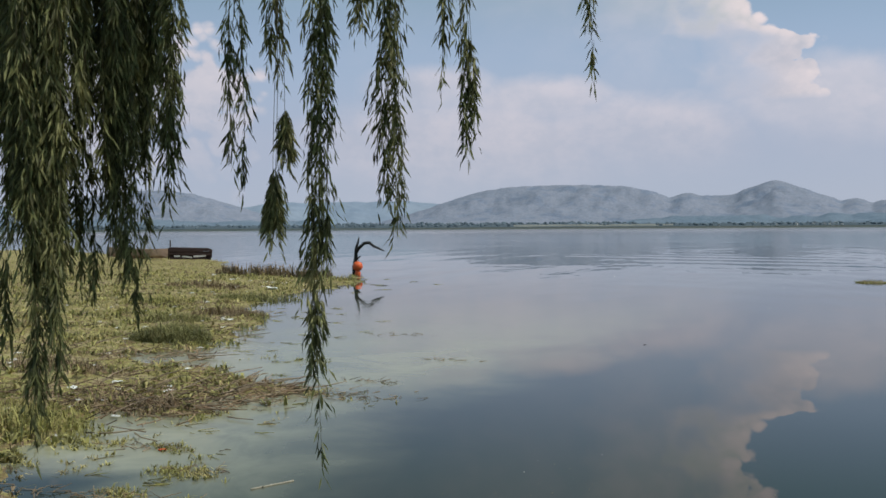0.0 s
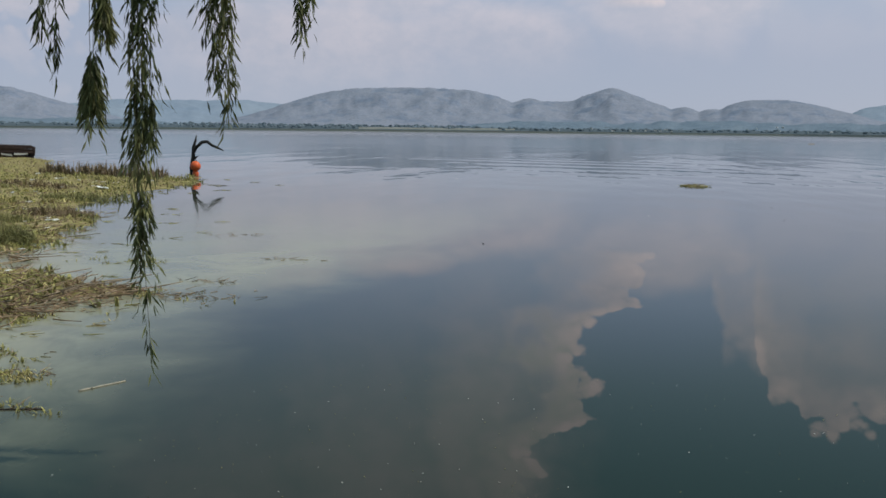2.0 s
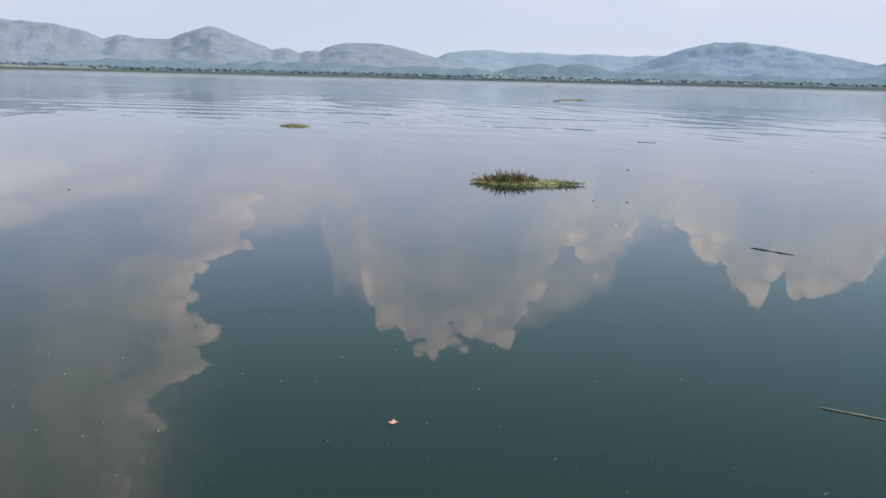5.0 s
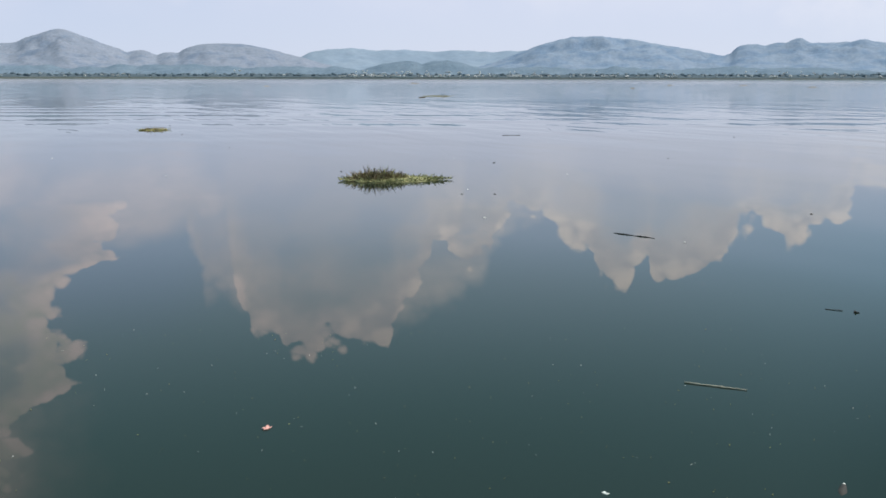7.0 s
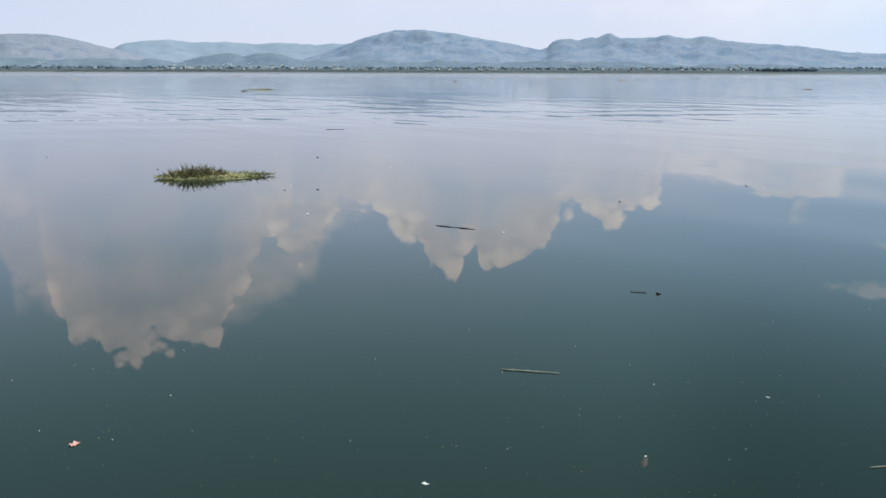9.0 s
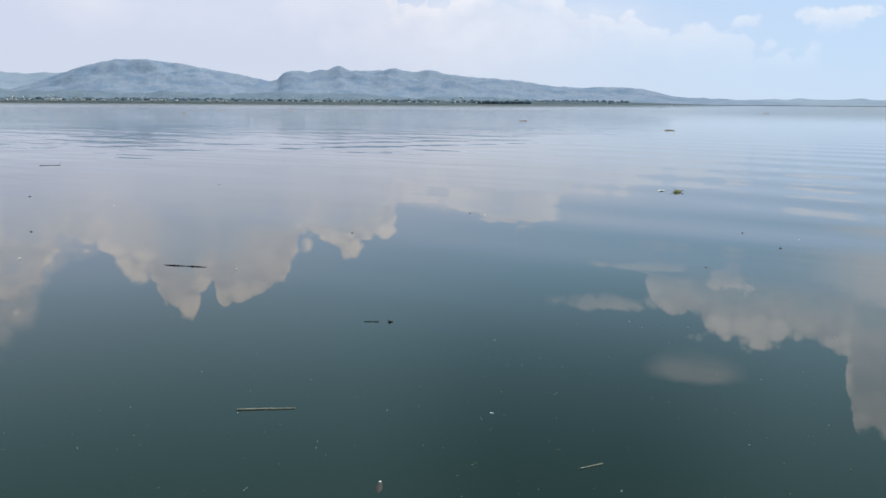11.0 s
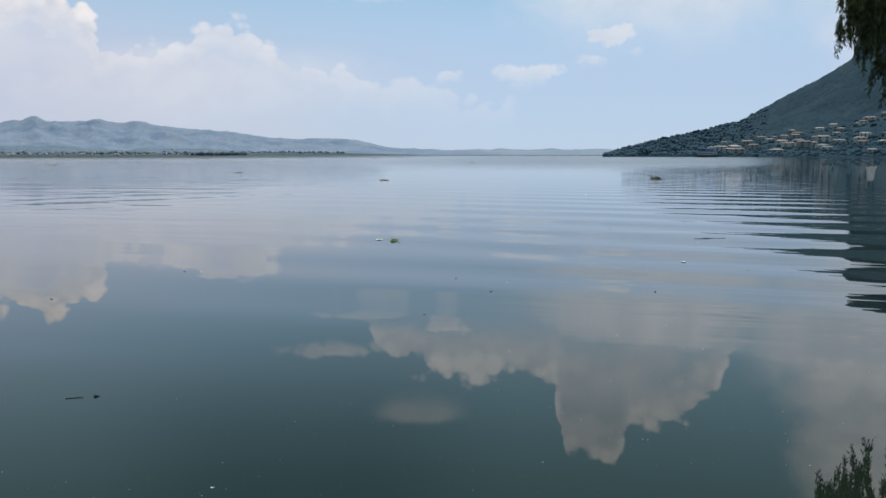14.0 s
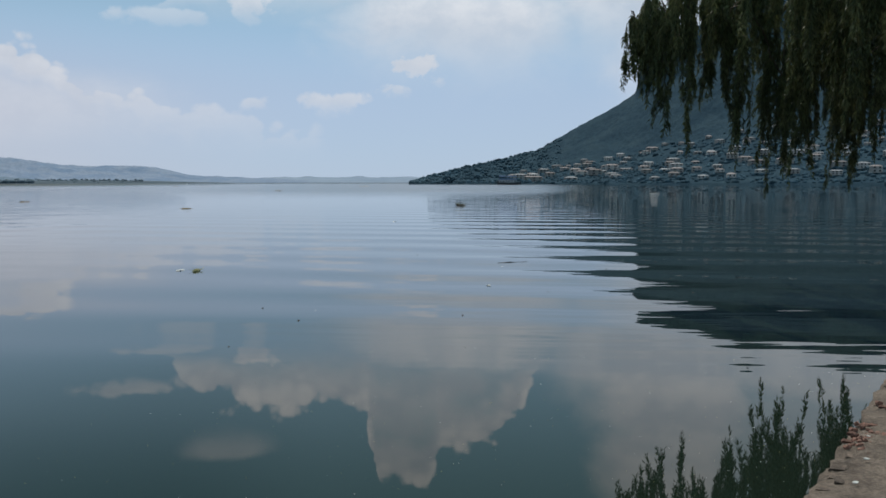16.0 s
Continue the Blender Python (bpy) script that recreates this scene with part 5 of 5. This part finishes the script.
for i in range(9):
    s = i / 8
    wd = 0.62 * (1 - abs(2 * s - 1) ** 3) + 0.03
    ring = [bm.verts.new((-1.9 + 3.8 * s, wd * q, hgt + 0.07 * abs(2 * s - 1) ** 2)) for q, hgt in ((-1, 0.5), (-0.85, 0.15), (-0.4, 0.0), (0.4, 0.0), (0.85, 0.15), (1, 0.5), (0.9, 0.5), (0.7, 0.2), (-0.7, 0.2), (-0.9, 0.5))]
    rings_v.append(ring)
for a0, b0 in zip(rings_v, rings_v[1:]):
    for k in range(10):
        bm.faces.new((a0[k], a0[(k + 1) % 10], b0[(k + 1) % 10], b0[k]))
part("hull", bm, BOAT_WOOD, boat)
for x in (-0.8, 0.6):
    part("bench", box(bmesh.new(), (0.25, 1.0, 0.04), pose(x, 0, 0.42), 0.008), PLANK, boat)
for x, y, h in ((-34.0, 53.6, 1.15), (-36.2, 53.9, 1.1)):
    v, f = tube([(0, 0, -0.3), (0.01, 0, 0.5), (0, 0.01, h)], [0.05, 0.045, 0.04], 7)
    ob = new("fence_post", mesh_from("fence_post", v, f, WOOD_DARK, True))
    ob.location = (x, y, 0.1)
    tagged(ob, "thin dark wooden post stuck in the bank", "post", "posts behind the boat")

snag = thing("dead_branch", pose(-14.0, 36.0, 0), "blackened crooked dead branch standing in the water", "branch")
v, f = tube([(-0.05, 0, -0.5), (-0.06, 0, 0.35), (0.0, 0.02, 0.75), (0.02, 0.0, 1.1), (0.12, 0, 1.4), (0.16, 0, 1.62)], [0.11, 0.10, 0.085, 0.07, 0.05, 0.015], 8)
part("stem", mesh_from("stem", v, f, SNAG, True), SNAG, snag)
v, f = tube([(0.0, 0.02, 0.85), (0.14, 0, 1.12), (0.38, 0.02, 1.34), (0.62, 0.0, 1.36), (0.8, -0.02, 1.22), (1.05, -0.02, 1.12), (1.3, 0, 1.0)], [0.06, 0.065, 0.07, 0.07, 0.055, 0.05, 0.012], 8)
part("bough", mesh_from("bough", v, f, SNAG, True), SNAG, snag)
v, f = tube([(0.0, 0.0, 0.62), (0.12, 0, 0.72), (0.24, 0, 0.8)], [0.05, 0.04, 0.01], 6)
part("stub", mesh_from("stub", v, f, SNAG, True), SNAG, snag)
buoy = thing("mooring_buoy", pose(-13.72, 35.5, 0) @ Matrix.Diagonal((0.9, 0.9, 0.9, 1)), "round faded orange plastic mooring buoy afloat", "buoy")
bm = bmesh.new()
bmesh.ops.create_uvsphere(bm, u_segments=24, v_segments=14, radius=0.235, matrix=pose(0, 0, 0.42))
for q in bm.verts:
    if q.co.z < 0.3:
        q.co.x *= 0.93
        q.co.y *= 0.93
for q in bm.faces:
    q.smooth = True
ball = part("ball", bm, ORANGE, buoy)
v, f = tube([(0, 0, -0.1), (0, 0, 0.12), (0, 0, 0.22)], [0.13, 0.14, 0.1], 12)
part("collar", mesh_from("collar", v, f, ORANGE, True), ORANGE, buoy, "faded orange lower collar")
v, f = tube([(-0.05, 0, 0.64), (-0.05, 0, 0.70), (0, 0, 0.73), (0.05, 0, 0.70), (0.05, 0, 0.64)], [0.014] * 5, 6)
part("lifting_eye", mesh_from("lifting_eye", v, f, SNAG, True), SNAG, ball, "dark steel lifting eye")


# ---- floating weed and flotsam ----
def weed_island(centre, size, seed, turn, mound=(-0.35, 0.1, 0.55), stalk=0.26, count=500, mat=PALE):
    """A raft of water weed: a ragged pale mat, upright stalks on one side, and loose shoots round the rim."""
    r = random.Random(seed)
    ob = thing("weed_island", pose(*centre, 0, 0, turn), "floating raft of water weed with upright brown stalks", "water weed", "floating weed rafts")
    verts, faces = [Vector((0, 0, 0.03))], []
    for k in range(40):
        an = k / 40 * 6.283
        q = 1 + (0.28 if mat == PALE else 0.75) * noise.noise(Vector((math.cos(an) * 2, math.sin(an) * 2, seed))) + r.uniform(-0.1, 0.1)
        for s, z in ((0.5, 0.045), (0.8, 0.015), (0.9, -0.02)):
            verts.append(Vector((math.cos(an) * size[0] * q * s, math.sin(an) * size[1] * q * s, z + r.uniform(-0.012, 0.012))))
    for k in range(40):
        a0, b0 = 1 + k * 3, 1 + (k + 1) % 40 * 3
        faces += [(0, a0, b0), (a0, a0 + 1, b0 + 1, b0), (a0 + 1, a0 + 2, b0 + 2, b0 + 1)]
    part("mat", mesh_from("mat", verts, faces, mat), mat, ob)
    verts, faces = [], []

    def shoot(p, way, ln, wd):
        across = way.cross(Vector((r.gauss(0, 1), r.gauss(0, 1), 0.3))).normalized() * wd
        n0 = len(verts)
        verts.extend([p - across, p + across, p + way * ln * 0.6 + across, p + way * ln * 0.6 - across, p + way * ln])
        faces.extend([(n0, n0 + 1, n0 + 2, n0 + 3), (n0 + 3, n0 + 2, n0 + 4)])
    for share, kind, name, words in ((0.72, SNAG if mat == SNAG else DEAD, "stem_growth", "brown upright stalks"), (0.28, WEED_DARK, "leaf_growth", "olive upright shoots")):
        for k in range(int(count * share)):
            an, q = r.uniform(0, 6.283), math.sqrt(r.random())
            x, y = (mound[0] + mound[2] * q * math.cos(an)) * size[0], (mound[1] + 0.75 * q * math.sin(an)) * size[1]
            shoot(Vector((x, y, 0.01)), Vector((r.gauss(0, 1.1), r.gauss(0, 1.1), 1)).normalized(), stalk * (1.15 - 0.7 * q * q) * r.uniform(0.35, 1.35), r.uniform(0.003, 0.009) * max(0.6, size[0]))
        tagged(part(name, mesh_from(name, verts, faces, kind), kind, ob, words), kind="stuff")
        verts, faces = [], []
    for k in range(count):
        an, q = r.uniform(0, 6.283), math.sqrt(r.uniform(0.05, 1.18))
        p = Vector((math.cos(an) * size[0] * q, math.sin(an) * size[1] * q, 0.02))
        shoot(p, Vector((math.cos(an) + r.gauss(0, 0.8), math.sin(an) + r.gauss(0, 0.8), r.uniform(0.0, 0.9))).normalized(), 0.10 * max(1.0, size[0]) * r.uniform(0.4, 1.3), 0.0055 * max(0.6, size[0]))
    leafy = PALE if mat in (PALE, MARSH) else mat
    tagged(part("foliage", mesh_from("foliage", verts, faces, leafy), leafy, ob, "yellow-green spreading shoots" if leafy == PALE else "dull brown spreading shoots"), kind="stuff")
    return ob


weed_island((6.9, 15.45, 0), (0.95, 0.40), 3, -22, (-0.34, 0.1, 0.58), 0.235, 1300)
weed_island((5.7, 33.8, 0), (0.55, 0.3), 4, 0, (0, 0, 0.8), 0.16, 220, MARSH)
weed_island((77.5, 6.1, 0), (0.42, 0.42), 5, 80, (0.1, 0, 0.9), 0.5, 260, SNAG)
weed_island((41.0, 81.0, 0), (1.4, 0.5), 6, -30, (0.2, 0, 0.5), 0.14, 120, WEED_DARK)
for k, (x, y, s) in enumerate(((36.7, 75.8, 0.35), (110, 232, 2.4), (98, 122, 0.9), (146, 168, 1.2), (151.5, 150.5, 1.1), (141.3, 122.7, 1.5), (380, 241, 3.2), (90.4, 52.9, 0.8), (214, 61, 2.0), (453, 85, 3.6), (486, 197, 3.4),
                               (505, 187, 2.6), (556, 350, 3.4), (432, 394, 3.0), (132, 152, 0.7), (66.9, 26.2, 0.5), (161, 159, 0.8), (479, 378, 3.0), (50.8, 174.0, 1.2))):
    if s:
        weed_island((x, y, 0), (s, s * 0.45), 30 + k, rnd.uniform(0, 180), (0, 0, 0.8), 0.1 + 0.22 * s, 46, DEAD)


def floating_stick(p, q, r0, mat, label, name="floating_stick", knots=0, seed=0):
    """A stick lying on the water between two points, with knots or stubs."""
    a, b = Vector((*p, 0.004)), Vector((*q, 0.004))
    r = random.Random(seed)
    n = 7
    pts = [a.lerp(b, i / (n - 1)) + Vector((r.uniform(-1, 1), r.uniform(-1, 1), r.uniform(-1.6, 0.7) if mat == SNAG else 0)) * r0 * 0.5 for i in range(n)]
    v, f = tube(pts, [r0 * (1.05 - 0.35 * i / (n - 1)) * r.uniform(0.85, 1.15) for i in range(n)], 8)
    ob = thing(name, Matrix(), label, "stick")
    part("shaft", mesh_from("shaft", v, f, mat, True), mat, ob)
    for k in range(knots):
        c = a.lerp(b, r.uniform(0.15, 0.95))
        v, f = tube([c, c + Vector((r.uniform(-1, 1), r.uniform(-1, 1), 0.5)) * r0 * 3], [r0 * 1.1, r0 * 0.4], 6)
        part("stub", mesh_from("stub", v, f, mat, True), mat, ob)
    return ob


floating_stick((3.88, 4.24), (4.12, 3.96), 0.0048, WOOD_PALE, "pale bleached reed stem floating on still water", "floating_reed", 1, 1)
floating_stick((6.93, 8.92), (7.14, 8.40), 0.0065, SNAG, "dark knotted stick floating on still water", "floating_stick", 4, 2)
floating_stick((6.19, 5.13), (6.27, 5.02), 0.0035, SNAG, "short dark twig floating on still water", "floating_stick", 1, 3)
floating_stick((6.31, 4.95), (6.335, 4.92), 0.008, SNAG, "stubby dark twig end afloat", "floating_stick", 2, 4)
floating_stick((-3.48, 6.29), (-3.26, 6.60), 0.0075, WOOD_PALE, "pale bleached reed stem floating near the weed", "floating_reed", 1, 5)
floating_stick((-5.4, 5.5), (-3.5, 5.85), 0.009, WOOD_DARK, "long dark wet branch floating along the weed edge", "floating_branch", 3, 6)
floating_stick((0.84, 3.81), (1.03, 3.72), 0.009, WOOD_PALE, "pale bleached reed stem floating on still water", "floating_reed", 1, 7)
floating_stick((22.5, 0.8), (22.9, 0.1), 0.014, SNAG, "dark thin stick floating on the water", "floating_stick", 1, 8)
floating_stick((15.4, 25.8), (15.9, 25.5), 0.008, SNAG, "dark thin stick floating far out on the water", "floating_stick", 1, 12)
floating_stick((4.33, 2.02), (4.47, 1.95), 0.003, WOOD_PALE, "short pale straw floating on still water", "floating_reed", 0, 9)
floating_stick((-6.9, 8.7), (-6.1, 9.75), 0.02, PLANK, "weathered branch lying in the weed", "loose_branch", 3, 10)
scrap((1.32, 4.70, 0.0), 0.055, PINK, "paper_scrap", "small faded pink paper scrap floating on water", "litter", 90)
scrap((-4.83, 7.2, 0.01), 0.06, ORANGE, "plastic_scrap", "small orange plastic scrap among the flotsam", "litter", 91)
for k, (x, y, s) in enumerate(((19.93, 7.85, 0.16), (17.6, 0.8, 0.11), (45.5, 6.9, 0.22), (4.81, 2.89, 0.022), (2.49, 3.22, 0.03), (0.82, 3.82, 0.04))):
    scrap((x, y, 0.0), s, LITTER, "foam_scrap", "small white foam scrap floating on water", "litter", 100 + k, "floating foam scraps")
for k, (x, y, size) in enumerate(((5.39, -1.86, 0.028), (4.98, -1.66, 0.035), (5.85, -2.03, 0.02), (6.6, -2.6, 0.03), (7.4, -2.9, 0.025))):
    scrap((x, y, QUAY_Z + 0.012), size, LITTER, "paper_scrap", "torn white paper scrap lying on the quay", "litter", 130 + k, "paper scraps on the quay")
bottle = thing("sunken_bottle", pose(3.52, 2.76, 0, 0, 0, 35), "dark bottle floating nearly sunk with a pale cap", "bottle")
v, f = tube([(-0.12, 0, -0.034), (-0.03, 0, -0.026), (0.0, 0, -0.006), (0.03, 0, -0.002)], [0.03, 0.034, 0.018, 0.012], 12)
part("body", mesh_from("body", v, f, SNAG, True), SNAG, bottle)
v, f = tube([(0.028, 0, -0.002), (0.032, 0, 0.0), (0.042, 0, 0.002)], [0.009, 0.009, 0.007], 10)
part("cap", mesh_from("cap", v, f, LITTER, True), LITTER, bottle, "white screw cap")
weed_island((19.85, 7.45, 0), (0.2, 0.07), 77, 0, (0, 0, 0.8), 0.05, 24)
# specks adrift on the still water, and dark leafy bits along the weed


def specks(name, count, mat, label, seed, place, lo, hi):
    r = random.Random(seed)
    verts, faces = [], []
    for i in range(count):
        x, y = place(r)
        s = r.uniform(lo, hi)
        k = r.randint(4, 6)
        n0 = len(verts)
        an = r.uniform(0, 6.28)
        for q in range(k):
            b = an + q / k * 6.283
            verts.append(Vector((x + math.cos(b) * s * r.uniform(0.5, 1.2), y + math.sin(b) * s * r.uniform(0.3, 0.9), 0.003)))
        verts.append(Vector((x, y, 0.004 + s * 0.3)))
        faces += [(n0 + q, n0 + (q + 1) % k, n0 + k) for q in range(k)]
    return tagged(new(name, mesh_from(name, verts, faces, mat)), label, "flotsam", kind="stuff")


def near_quay(r):
    p = quay_at(r.uniform(-4.5, 11), -0.3 - 5.5 * r.random() ** 1.5)
    return p.x, p.y


def off_weed(r):
    y = 6 + 27 * r.random() ** 1.6
    return between(SIDE, y) + abs(r.gauss(0, 1.0)) + 0.2, y


def open_lake(r):
    p = polar(r.uniform(-10, 100), 9 + 50 * r.random())
    return p.x, p.y


specks("dark_dots", 3, SNAG, "small dark floating lumps", 11, lambda r: r.choice(((5.62, 20.92), (10.3, 17.6), (-1.0, 15.6))), 0.03, 0.05)
specks("pale_specks", 420, LITTER, "tiny pale specks drifting on the still water", 3, near_quay, 0.0022, 0.0055)
specks("green_specks", 1500, WEED_DARK, "tiny greenish specks drifting on the still water", 4, near_quay, 0.0025, 0.0055)
specks("pale_flecks", 35, LITTER, "tiny pale flecks drifting on the lake", 5, open_lake, 0.01, 0.025)
specks("dark_flecks", 60, SNAG, "small dark bits drifting on the lake", 6, open_lake, 0.015, 0.04)
spots, twigs = [], []
r = random.Random(8)
for i in range(70):
    x, y = off_weed(r)
    ln = r.uniform(0.1, 0.45)
    for k in range(r.randint(2, 6)):
        twigs.append(((x + r.uniform(0, ln), y + r.uniform(-0.06, 0.06), 0.003), r.uniform(0.06, 0.25), r.gauss(0, 0.5), r.uniform(0, 0.15)))
sticks("drifting_weed_bits", twigs, WEED, "strands of weed drifting off the bank", 9, 0.0028)
bits = []
for cx, cy, wx, wy, n in ((-4.5, 5.85, 0.8, 0.14, 60), (-4.15, 6.68, 0.35, 0.1, 24), (-5.0, 7.25, 0.6, 0.16, 40), (-4.5, 10.1, 0.9, 0.3, 150), (-5.4, 16.1, 0.5, 0.2, 20), (-3.8, 13.2, 0.4, 0.12, 14), (-4.2, 11.1, 0.5, 0.15, 26), (-5.2, 9.4, 0.7, 0.5, 120)):
    for k in range(n):
        bits.append(((cx + r.gauss(0, wx * 0.5), cy + r.gauss(0, wy * 0.5), 0.004), r.uniform(0.03, 0.18), r.uniform(0, 6.28), r.uniform(0, 0.35)))
shoots = []
for cx, cy, wx, wy, n in ((-4.6, 5.85, 1.0, 0.2, 420), (-4.2, 6.6, 0.5, 0.2, 160), (-5.1, 7.2, 0.8, 0.3, 420), (-4.8, 10.1, 1.1, 0.3, 300), (-5.6, 6.3, 0.7, 0.4, 300), (-5.3, 8.6, 0.8, 0.4, 200), (-6.0, 12.6, 0.8, 0.3, 100)):
    for k in range(n):
        x, y = cx + r.gauss(0, wx * 0.5), cy + r.gauss(0, wy * 0.5)
        if wave(x, y, 2.2, 31) > 0.12:
            shoots.append(((x, y, 0.0), r.uniform(0.02, 0.06)))
blades("drifting_weed_shoots", shoots, WEED, "loose green weed shoots floating off the bank", "water weed", 41, 0.006, 2.6)
sticks("drifting_twigs", bits, DEAD, "brown twigs and stems adrift beside the weed", 10, 0.003)
